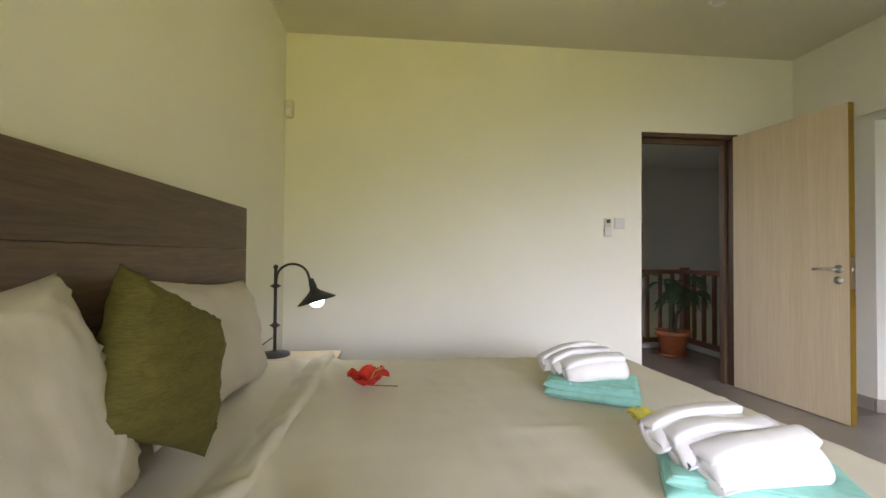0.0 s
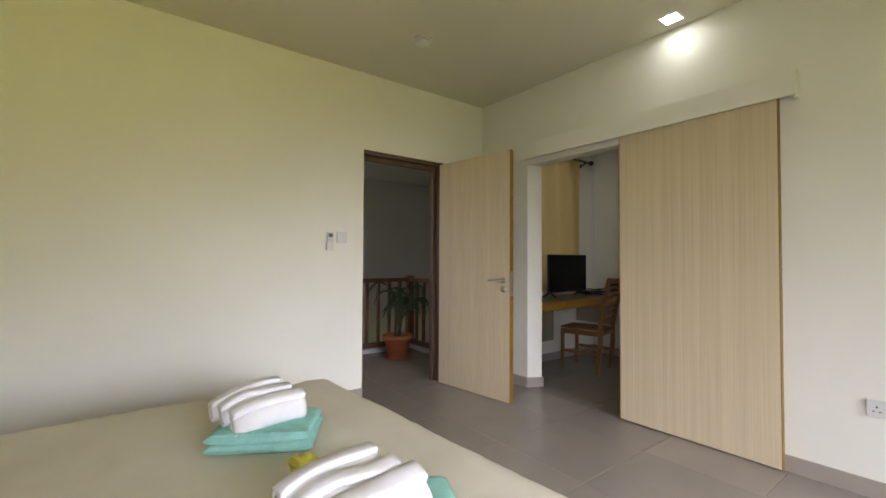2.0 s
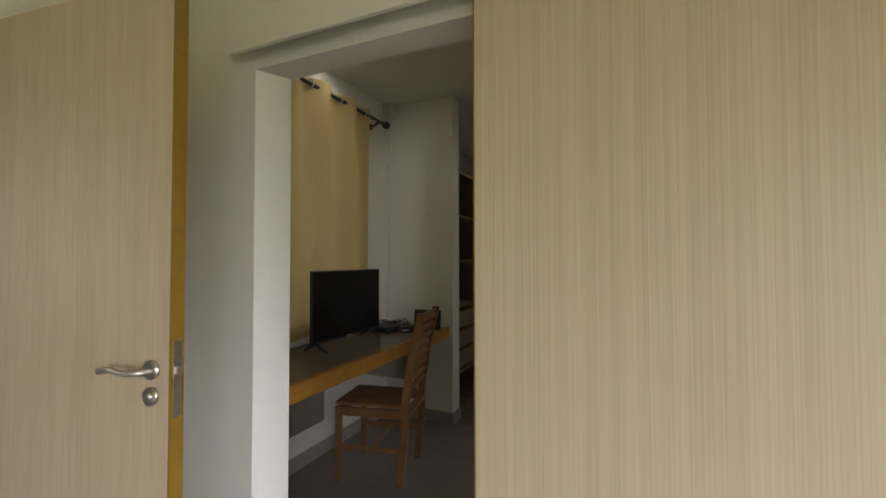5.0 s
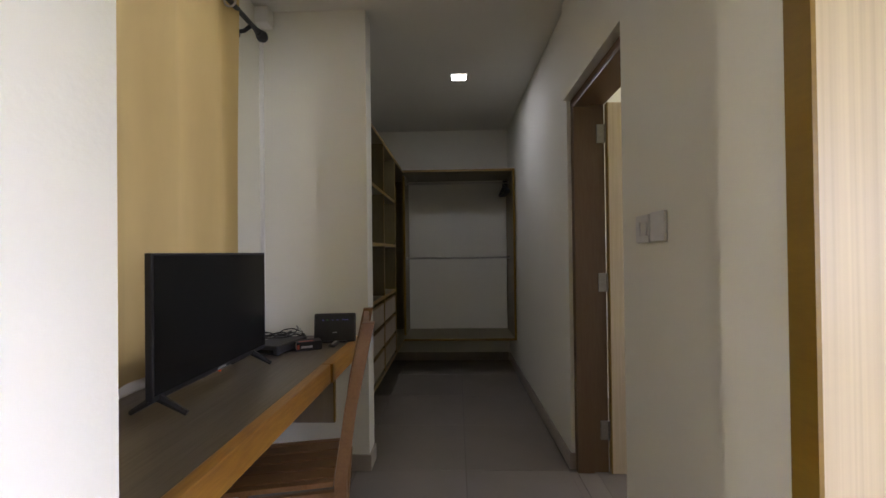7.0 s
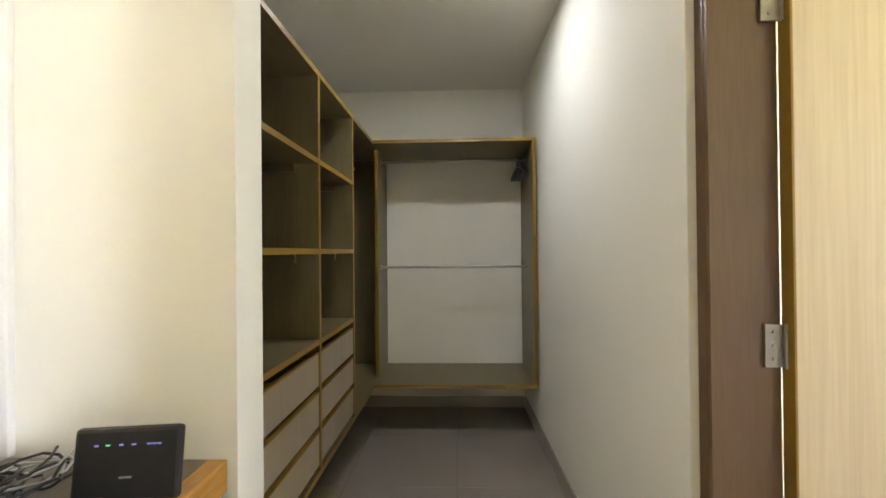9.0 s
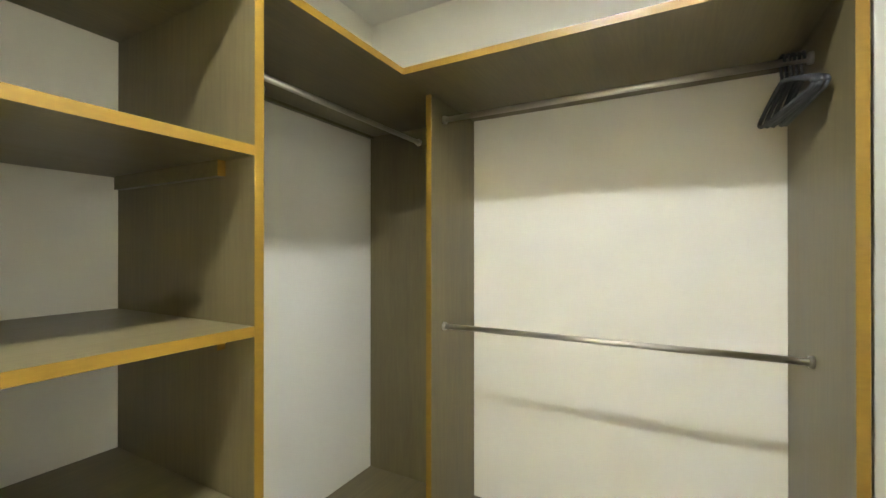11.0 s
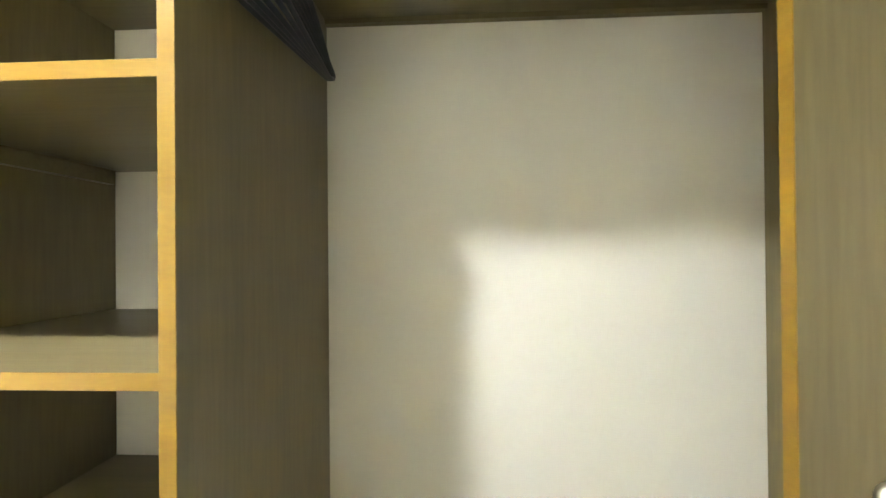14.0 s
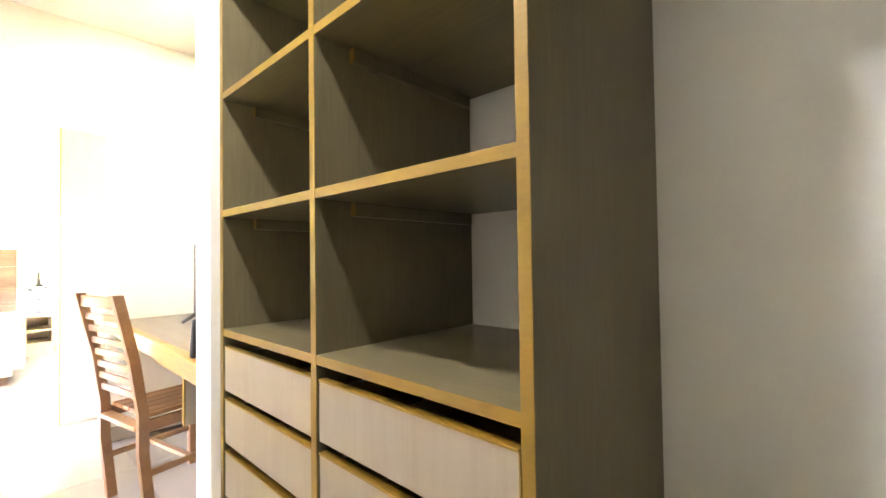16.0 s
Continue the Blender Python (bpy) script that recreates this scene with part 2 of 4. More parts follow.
def lathe(bm, prof, centre, seg=28, m=None):
    """A turned body: prof is a list of (radius, height)."""
    rings = []
    for r, z in prof:
        rings.append([bm.verts.new((r * math.cos(2 * math.pi * k / seg), r * math.sin(2 * math.pi * k / seg), z)) for k in range(seg)])
    for a, b in zip(rings, rings[1:]):
        for k in range(seg):
            bm.faces.new((a[k], a[(k + 1) % seg], b[(k + 1) % seg], b[k]))
    bm.faces.new(rings[0][::-1]), bm.faces.new(rings[-1])
    mm = Matrix.Translation(centre) @ (m or Matrix())
    bmesh.ops.transform(bm, matrix=mm, verts=[v for r in rings for v in r])
    return bm


def smooth_mesh(me):
    for p in me.polygons:
        p.use_smooth = True


def link(name, bm, material, smooth=False):
    bmesh.ops.recalc_face_normals(bm, faces=bm.faces)
    me = bpy.data.meshes.new(name)
    bm.to_mesh(me)
    bm.free()
    me.materials.append(material)
    if smooth:
        smooth_mesh(me)
    return new(name, me)


def part(name, bm, material, parent, label="", smooth=False):
    ob = link(name, bm, material, smooth)
    ob.parent = parent
    if parent.type == "EMPTY":
        ob.matrix_parent_inverse = parent.matrix_basis.inverted()
    return tagged(ob, label) if label else ob


def thing(name, at, label, category, group="", kind=""):
    ob = new(name)
    ob.empty_display_size = 0.1
    ob.matrix_basis = Matrix.Translation(at)
    return tagged(ob, label, category, group, kind)


def structure(name, bm, material, label, category):
    return tagged(link(name, bm, material), label, category, "", "structure")


# ---- large structure ----
CB, CS = 2.72, 2.57          # ceilings: bedroom; study, closet
structure("wall_west", boxes((-0.70, -0.54, -2.75, -1.95, -0.2, 2.86), (-0.70, -0.54, -0.55, 3.218, -0.2, 2.86), (-0.70, -0.54, -1.95, -0.55, -0.2, 0.45), (-0.70, -0.54, -1.95, -0.55, 2.12, 2.86)), PAINT, "cream painted plaster wall behind the headboard", "wall")
structure("wall_north", boxes((-0.70, 2.258, 3.218, 3.37, -0.2, 2.86), (3.10, 3.60, 3.218, 3.37, -0.2, 2.86), (2.258, 3.10, 3.218, 3.37, 2.074, 2.86)),
          PAINT, "cream painted bedroom wall with a door opening", "wall")
structure("wall_east", boxes((3.60, 3.73, -2.75, 1.675, -0.2, 2.86), (3.60, 3.73, 2.606, 3.37, -0.2, 2.86), (3.60, 3.73, 1.675, 2.606, 2.02, 2.86)),
          PAINT, "cream painted wall with a sliding door opening", "wall")
_w = bmesh.new()
_v = [[_w.verts.new((x, y, z)) for x, y in ((3.60, 2.606), (3.73, 2.606), (3.73, 2.549))] for z in (-0.2, 2.02)]
for _k in range(3):
    _w.faces.new((_v[0][_k], _v[0][(_k + 1) % 3], _v[1][(_k + 1) % 3], _v[1][_k]))
_w.faces.new(_v[0]), _w.faces.new(_v[1])
structure("wall_reveal", _w, PAINT, "cream painted reveal of the sliding door opening", "wall")
structure("wall_south", boxes((-0.54, 0.0, -2.75, -2.6, -0.2, 2.86), (3.3, 3.60, -2.75, -2.6, -0.2, 2.86), (0.0, 3.3, -2.75, -2.6, 2.15, 2.86), (0.0, 3.3, -2.75, -2.6, -0.2, -0.02)),
          PAINT, "cream painted wall with a wide window opening", "wall")
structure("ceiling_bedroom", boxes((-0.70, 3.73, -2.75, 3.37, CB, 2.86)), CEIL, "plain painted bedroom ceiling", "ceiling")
structure("wall_study_north", boxes((3.73, 3.85, 3.14, 3.30, -0.2, 2.7), (5.00, 7.98, 3.14, 3.30, -0.2, 2.7), (3.85, 5.00, 3.14, 3.30, -0.2, 0.86), (3.85, 5.00, 3.14, 3.30, 2.25, 2.7)),
          PAINT, "cream painted wall with a curtained window", "wall")
structure("wall_study_south", boxes((3.73, 4.66, 1.30, 1.445, -0.2, 2.7), (4.66, 5.475, 1.30, 1.445, 2.04, 2.7)),
          PAINT, "cream painted wall with the bathroom door opening", "wall")
# the closet's long wall runs slightly out of square
_w = bmesh.new()
_v = [[_w.verts.new((x, y, z)) for x, y in ((5.475, 1.30), (7.98, 1.30), (7.98, 1.468), (5.475, 1.425))] for z in (-0.2, 2.7)]
for _k in range(4):
    _w.faces.new((_v[0][_k], _v[0][(_k + 1) % 4], _v[1][(_k + 1) % 4], _v[1][_k]))
_w.faces.new(_v[0]), _w.faces.new(_v[1])
structure("wall_closet_south", _w, PAINT, "cream painted long wall of the closet", "wall")
structure("wall_closet_east", boxes((7.825, 7.98, 1.445, 3.14, -0.2, 2.7)), PAINT, "cream painted wall at the end of the closet", "wall")
structure("partition_wall", boxes((5.448, 5.585, 2.544, 3.14, 0.0, 2.57)), PAINT, "cream painted short partition wall beside the desk", "wall")
structure("ceiling_study", boxes((3.73, 7.98, 1.30, 3.30, CS, 2.7)), CEILW, "plain painted ceiling of study and closet", "ceiling")
# bathroom shell
structure("wall_bathroom", boxes((4.1, 4.2, -1.0, 1.30, -0.2, 2.7), (6.6, 6.7, -1.0, 1.30, -0.2, 2.7), (4.2, 4.8, -1.1, -1.0, -0.2, 2.7), (6.0, 6.6, -1.1, -1.0, -0.2, 2.7),
                                   (4.8, 6.0, -1.1, -1.0, -0.2, 1.0), (4.8, 6.0, -1.1, -1.0, 2.2, 2.7)), PAINT, "white painted bathroom walls", "wall")
structure("ceiling_bathroom", boxes((4.1, 6.7, -1.1, 1.30, CS, 2.7)), CEILW, "plain white bathroom ceiling", "ceiling")
# stairwell shell
structure("wall_stair_north", boxes((0.2, 6.2, 6.35, 6.5, -3.0, 2.7)), STAIRP, "grey painted stairwell wall", "wall")
structure("wall_stair_east", boxes((6.0, 6.2, 3.37, 6.35, -3.0, 2.7)), STAIRP, "grey painted stairwell wall", "wall")
structure("wall_stair_west", boxes((0.2, 0.3, 3.37, 4.9, -3.0, 2.7), (0.2, 0.3, 6.3, 6.35, -3.0, 2.7), (0.2, 0.3, 4.9, 6.3, -3.0, 0.8), (0.2, 0.3, 4.9, 6.3, 2.2, 2.7)),
          STAIRP, "grey painted stairwell wall with an unseen added opening", "wall")
structure("wall_stair_south", boxes((5.02, 6.0, 3.30, 3.37, -3.0, 2.7), (3.73, 5.02, 3.30, 3.37, -3.0, 0.84)), STAIRP, "grey painted stairwell wall", "wall")
structure("ceiling_stairwell", boxes((0.2, 6.2, 3.37, 6.5, 2.50, 2.62)), STAIRP, "plain stairwell ceiling", "ceiling")
# unseen slab, added to stop green light from the lawn below
structure("stairwell_light_block", boxes((0.2, 6.2, 3.37, 6.5, -3.1, -3.0)), GROUT, "unseen lower stairwell slab added to keep out lawn light", "floor")
structure("ground", boxes((-400, 400, -400, 400, -3.4, -3.2)), LAWN, "green lawn around the house", "ground")
# unseen eave, added to cut the sky light falling through the bedroom glass
structure("sky_block_eave", boxes((-1.5, 5.0, -3.5, -2.75, 2.72, 2.86)), RENDER, "unseen rendered eave added to limit sky light in the bedroom", "roof")

# door frames
f = structure("door_frame_bedroom", boxes((2.2585, 2.275, 3.236, 3.372, 0, 2.0735), (3.055, 3.098, 3.214, 3.372, 0, 2.0735), (2.275, 3.055, 3.228, 3.372, 2.040, 2.0735)), FRAMEW,
              "dark brown stained timber door frame", "door frame")
part("door_stop", boxes((2.275, 2.287, 3.285, 3.33, 0, 2.004), (3.028, 3.055, 3.285, 3.33, 0, 2.004), (2.275, 3.055, 3.285, 3.33, 2.004, 2.040)), FRAMEW, f)
f = structure("door_frame_bathroom", boxes((4.662, 4.70, 1.235, 1.405, 0, 2.037), (5.435, 5.473, 1.235, 1.405, 0, 2.037), (4.70, 5.435, 1.235, 1.405, 2.0, 2.037), bevel=0.002), FRAMEB,
              "walnut stained bathroom door frame", "door frame")
part("door_stop", boxes((4.70, 4.712, 1.315, 1.403, 0, 1.988), (5.423, 5.435, 1.315, 1.403, 0, 1.988), (4.70, 5.435, 1.315, 1.403, 1.988, 2.0)), FRAMEB, f)

# skirtings: taupe tile strips
SK = [(-0.538, 2.258, 3.206, 3.218), (3.10, 3.60, 3.206, 3.218), (3.588, 3.60, -2.6, 1.67), (3.588, 3.60, 2.62, 3.206), (3.73, 3.742, 2.549, 3.14), (3.742, 5.448, 3.128, 3.14), (5.436, 5.448, 2.532, 3.128), (5.448, 5.585, 2.532, 2.544), (3.742, 4.66, 1.445, 1.457),
      (7.813, 7.825, 1.48, 3.14), (5.585, 7.813, 3.128, 3.14), (5.463, 5.475, 1.385, 1.425), (-0.54, -0.528, -2.6, 3.206)]
base = structure("baseboard", boxes((3.73, 3.742, 1.445, 1.675, 0, 0.088)), SKIRT, "taupe tile skirting along the walls", "baseboard")
for x0, x1, y0, y1 in SK:
    part("skirting_tile", boxes((x0, x1, y0, y1, 0.0, 0.088), bevel=0.0015), SKIRT, base)

_a = math.atan2(0.043, 2.505)
part("skirting_tile", boxes((-0.012, 2.335, 0.0005, 0.012, 0.0, 0.088), m=Matrix.Translation((5.475, 1.425, 0)) @ Euler((0, 0, _a)).to_matrix().to_4x4(), bevel=0.0015), SKIRT, base)
_a = math.atan2(2.549 - 2.606, 0.13)
part("skirting_tile", boxes((-0.012, 0.155, -0.012, -0.0005, 0.0, 0.088), m=Matrix.Translation((3.60, 2.606, 0)) @ Euler((0, 0, _a)).to_matrix().to_4x4(), bevel=0.0015), SKIRT, base)

# window of the bedroom, behind the walker
w = structure("window_1", boxes((0.0, 3.3, -2.7, -2.65, 2.09, 2.15), (0.0, 3.3, -2.7, -2.65, -0.02, 0.04), (0.0, 0.06, -2.7, -2.65, 0.04, 2.09), (3.24, 3.3, -2.7, -2.65, 0.04, 2.09),
                                 (1.62, 1.68, -2.7, -2.65, 0.04, 2.09)), WHITE, "white framed sliding glass doors", "window")
for a, b in ((0.06, 1.62), (1.68, 3.24)):
    p = part("pane", boxes((a, b, -2.68, -2.674, 0.04, 2.09)), GLASS, w)
    p.visible_shadow = False
w = structure("window_3", boxes((-0.65, -0.60, -1.95, -0.55, 0.45, 0.51), (-0.65, -0.60, -1.95, -0.55, 2.06, 2.12), (-0.65, -0.60, -1.95, -1.89, 0.51, 2.06), (-0.65, -0.60, -0.61, -0.55, 0.51, 2.06),
                                 (-0.65, -0.60, -1.28, -1.22, 0.51, 2.06)), WHITE, "white framed bedroom side window", "window")
for a, b in ((-1.89, -1.28), (-1.22, -0.61)):
    p = part("pane", boxes((-0.628, -0.622, a, b, 0.51, 2.06)), GLASS, w)
    p.visible_shadow = False
w = structure("window_2", boxes((3.85, 5.00, 3.22, 3.26, 2.19, 2.25), (3.85, 5.00, 3.22, 3.26, 0.88, 0.93), (3.85, 3.90, 3.22, 3.26, 0.93, 2.19), (4.95, 5.00, 3.22, 3.26, 0.93, 2.19)), WHITE,
              "white framed window behind the curtain", "window")
part("window_sill", boxes((3.80, 5.05, 3.105, 3.22, 0.862, 0.882), bevel=0.003), WHITE, w)

# ---- bedroom ----
def wave(x, y, s=1.0, seed=0.0):
    return noise.noise(Vector((x * s, y * s, seed)))


def bed():
    bx0, bx1, y0, y1, top = -0.44, 1.58, 0.58, 2.275, 0.51
    t = thing("bed", (0.5, 1.3, 0), "wide bed made up with cream cotton sheets", "bed")
    part("bed_base", boxes((-0.44, 1.50, 0.66, 2.20, 0.08, 0.30), bevel=0.01), SHEET, t)
    for x in (-0.38, 1.44):
        for y in (0.72, 2.14):
            part("leg", boxes((x - 0.03, x + 0.03, y - 0.03, y + 0.03, 0, 0.08)), FRAMEW, t)
    bm = bmesh.new()
    nx, ny, r = 120, 110, 0.055
    W, H = bx1 - bx0, y1 - y0
    g = []
    for i in range(nx + 1):
        row = []
        for j in range(ny + 1):
            u, v = -0.17 + (1.34) * i / nx, -0.2 + 1.4 * j / ny
            x, y = bx0 + u * W, y0 + v * H
            cx, cy = min(max(x, bx0 + r), bx1 - r), min(max(y, y0 + r), y1 - r)
            ox, oy = x - cx, y - cy
            dist = math.hypot(ox, oy)
            z = top
            if dist > 1e-6:
                nxv, nyv = ox / dist, oy / dist
                # round over the edge, then hang down
                if dist < r * 1.57:
                    a = dist / r
                    out, drop = r * math.sin(a), r * (1 - math.cos(a))
                else:
                    out, drop = r, r + (dist - r * 1.57)
                fold = 0.012 * math.sin(22 * (x + y) + 3 * wave(x, y, 3)) * min(1, drop / 0.2)
                x, y, z = cx + nxv * (out + fold), cy + nyv * (out + fold), top - min(drop, 0.36)
            # wrinkles: soft waves, and creases that run along the sheet
            z += 0.004 * wave(x, y, 3) + 0.0045 * wave(x * 5, y, 3, 4.0) + 0.003 * wave(x * 2 + y, y * 6, 2.5, 9.0)
            c = abs(wave(x * 2.2 + 0.4 * y, y * 0.7, 1.5, 7.0))
            z += 0.005 * max(0, 1 - c / 0.035)
            z += 0.008 * max(0, 1 - abs(x - 0.645 - 0.02 * wave(0.5, y, 2)) / 0.018) * (y > 0.9)
            z += 0.006 * max(0, 1 - abs(y - 1.31 - 0.02 * wave(x, 0.5, 2)) / 0.02) * (0.645 < x < 0.9)
            if x < 0.15:
                z += 0.015 * max(0, 1 - abs(wave(x * 6 + y * 1.5, y * 1.2, 1.0, 11.0)) / 0.26) * min(1, (0.15 - x) / 0.15)
            # the foot of the bed stands slightly askew
            x += 0.065 * (2.2 - y) * min(max((x - bx0) / W, 0), 1.1)
            row.append(bm.verts.new((x, y, z)))
        g.append(row)
    for i in range(nx):
        for j in range(ny):
            bm.faces.new((g[i][j], g[i + 1][j], g[i + 1][j + 1], g[i][j + 1]))
    part("sheet", bm, SHEET, t, smooth=True)
    # the turned edge of the upper sheet
    bm = bmesh.new()
    n, last = 90, None
    for j in range(n + 1):
        y = y0 + 0.02 + (H - 0.03) * j / n
        xx = -0.02 + 0.02 * wave(1.3, y, 2.2) + 0.0
        sec = []
        for k, (dx, dz) in enumerate(((-0.10, 0.000), (-0.05, 0.009), (-0.02, 0.015), (0.0, 0.018), (0.012, 0.012), (0.016, 0.001))):
            sec.append(bm.verts.new((xx + dx, y, top + 0.004 + dz * (1.6 + 1.3 * wave(y * 2, k, 5)) + 0.004 * wave(xx + dx, y, 4))))
        if last:
            for k in range(5):
                bm.faces.new((last[k], last[k + 1], sec[k + 1], sec[k]))
        last = sec
    part("sheet_hem", bm, SHEET, t, smooth=True)
    return t


bed()

hb = thing("headboard", (-0.52, 1.3, 0.2), "dark walnut plank headboard fixed to the wall", "headboard")
zs = [0.20, 0.42, 0.64, 0.86, 1.078, 1.294]
for a, b in zip(zs, zs[1:]):
    part("plank", boxes((-0.538, -0.471, 0.34, 2.280, a, b - 0.0015), bevel=0.001), HEADB, hb)


def cushion(name, w, h, d, m, material, label, category, pinch=0.10, seed=0.0, wrk=0.010, n=46, group=""):
    """A stuffed cushion w by h, d thick, with pointed corners and a seam all round."""
    bm = bmesh.new()
    sheets = []
    for s in (1, -1):
        g = []
        for i in range(n + 1):
            row = []
            for j in range(n + 1):
                u, v = 2 * i / n - 1, 2 * j / n - 1
                x = u * w / 2 * (1 - pinch * (1 - v * v) * u * u * 0.55)
                y = v * h / 2 * (1 - pinch * (1 - u * u) * v * v * 0.55)
                e = max((1 - u ** 4) * (1 - v ** 4), 0) ** 0.55
                z = s * d / 2 * e
                z += wrk * e ** 0.9 * (1.1 - e * 0.5) * (noise.noise(Vector((u * 3.2, v * 3.2, seed + s))) * 0.9 + noise.noise(Vector((u * 9, v * 5, seed - s))) * 0.5)
                z += wrk * 1.3 * max(0, 1 - abs(noise.noise(Vector((u * 2.1 + v, v * 2.6, seed + 7)))) / 0.07) * e * (1 - e) * 3
                z += wrk * 0.5 * math.sin(9 * math.atan2(v, u) + 4 * noise.noise(Vector((u, v, seed)))) * (1 - e) * e * 3
                z *= 1 if 0 < i < n and 0 < j < n else 0
                row.append(bm.verts.new((x, y, z)))
            g.append(row)
        for i in range(n):
            for j in range(n):
                bm.faces.new((g[i][j], g[i + 1][j], g[i + 1][j + 1], g[i][j + 1]))
    bmesh.ops.remove_doubles(bm, verts=bm.verts, dist=0.0005)
    bmesh.ops.transform(bm, matrix=m, verts=bm.verts)
    ob = link(name, bm, material, True)
    return tagged(ob, label, category, group)


# pillows lean on the headboard: their width runs along it
def lean(x, y, z, back, turn=0.0, spin=0.0):
    """Stands a flat cushion up on its edge, facing the foot of the bed, leaning back by degrees."""
    return Matrix.Translation((x, y, z)) @ Euler((0, 0, radians(90 + turn))).to_matrix().to_4x4() @ Euler((radians(90 - back), 0, 0)).to_matrix().to_4x4() @ Euler((0, 0, radians(spin))).to_matrix().to_4x4()


cushion("pillow", 0.62, 0.50, 0.22, lean(-0.325, 0.690, 0.745, 17, -2, 5), PILLOW, "plump off-white pillow leaning on the headboard", "pillow", pinch=0.22, seed=1, group="bed pillows", wrk=0.013)
cushion("pillow", 0.90, 0.47, 0.18, lean(-0.355, 1.62, 0.735, 14, 2, -4), PILLOW, "long off-white pillow standing against the dark headboard", "pillow", pinch=0.2, seed=5, group="bed pillows", wrk=0.010)
cushion("cushion", 0.38, 0.38, 0.15, lean(-0.225, 1.080, 0.778, 12, -6, 62), GREEN, "olive green velvety cushion propped between two pillows", "cushion", pinch=0.2, seed=9, wrk=0.008)


def nightstand():
    t = thing("nightstand", (-0.29, 2.46, 0), "open wooden nightstand with one shelf", "nightstand")
    x0, x1, y0, y1, z1 = -0.528, -0.018, 2.335, 2.59, 0.48
    part("top", boxes((x0, x1, y0, y1, z1 - 0.022, z1), bevel=0.002), OAK, t)
    part("side_panel", boxes((x0, x1 - 0.01, y0, y0 + 0.018, 0.0, z1 - 0.022)), OAK, t)
    part("side_panel", boxes((x0, x1 - 0.01, y1 - 0.018, y1, 0.0, z1 - 0.022)), OAK, t)
    part("shelf", boxes((x0, x1 - 0.02, y0 + 0.018, y1 - 0.018, 0.29, 0.308)), OAK, t)
    part("back_panel", boxes((x0, x0 + 0.012, y0 + 0.018, y1 - 0.018, 0.10, z1 - 0.022)), OAK, t)
    part("bottom_board", boxes((x0, x1 - 0.01, y0 + 0.018, y1 - 0.018, 0.13, 0.15)), OAK, t)
    part("plinth", boxes((x0, x1 - 0.015, y0 + 0.018, y1 - 0.018, 0.0, 0.128)), OAK, t)


nightstand()


def table_lamp():
    x, y, z = -0.40, 2.47, 0.48
    t = thing("table_lamp", (x, y, z), "black iron gooseneck lamp with a lit bulb", "lamp")
    part("base", lathe(bmesh.new(), [(0.0, 0), (0.088, 0), (0.09, 0.006), (0.086, 0.016), (0.03, 0.022), (0.014, 0.03), (0.0, 0.03)], (x, y, z)), IRON, t, smooth=True)
    part("stem", tube(bmesh.new(), [(x, y, z + 0.02), (x, y, 1.012)], 0.010), IRON, t, smooth=True)
    part("finial", lathe(bmesh.new(), [(0.0, 0), (0.012, 0.002), (0.016, 0.012), (0.010, 0.024), (0.0, 0.028)], (x, y, 1.008), 14), IRON, t, smooth=True)
    for zz in (0.905, 0.665):
        part("clamp", lathe(bmesh.new(), [(0.0, -0.012), (0.018, -0.012), (0.020, 0), (0.018, 0.012), (0.0, 0.012)], (x, y, zz), 14), IRON, t, smooth=True)
        part("thumb_screw", tube(bmesh.new(), [(x - 0.03, y, zz), (x + 0.03, y, zz)], 0.005, 8), IRON, t)
    pts = [(x + 0.004, y - 0.014, 0.90), (x + 0.01, y - 0.014, 0.95)]
    for k in range(13):
        a = math.pi - k * math.pi * 0.93 / 12
        pts.append((x + 0.105 + 0.095 * math.cos(a), y - 0.014, 0.955 + 0.085 * math.sin(a)))
    pts.append((x + 0.207, y - 0.014, 0.94))
    part("gooseneck", tube(bmesh.new(), pts, 0.0075, 10), IRON, t, smooth=True)
    tilt = Euler((0, radians(-16), 0)).to_matrix().to_4x4()
    c = (x + 0.214, y - 0.014, 0.945)
    part("socket", lathe(bmesh.new(), [(0.0, 0.008), (0.014, 0.006), (0.019, -0.01), (0.017, -0.02), (0.022, -0.028), (0.022, -0.065), (0.026, -0.072), (0.0, -0.072)], c, 18, tilt), IRON, t, smooth=True)
    sh = bmesh.new()
    prof = [(0.024, -0.060), (0.029, -0.066), (0.036, -0.076), (0.068, -0.100), (0.118, -0.134), (0.117, -0.137), (0.066, -0.104), (0.034, -0.080), (0.027, -0.070), (0.022, -0.062)]
    lathe(sh, prof, c, 32, tilt)
    part("shade", sh, IRON, t, "black metal cone shade", True)
    bl = bmesh.new()
    bmesh.ops.create_uvsphere(bl, u_segments=20, v_segments=14, radius=0.043, matrix=Matrix.Translation(c) @ tilt @ Matrix.Translation((0, 0, -0.132)))
    part("bulb", bl, BULB, t, "glowing white bulb", True)
    part("cable", tube(bmesh.new(), [(x, y, 0.60), (x - 0.04, y - 0.03, 0.57), (x - 0.10, y - 0.05, 0.52), (x - 0.125, y - 0.03, 0.47)], 0.003, 6), IRON, t)

    t.matrix_basis = Matrix.Translation((-0.378, 2.475, z)) @ Matrix.Scale(0.93, 4)


table_lamp()


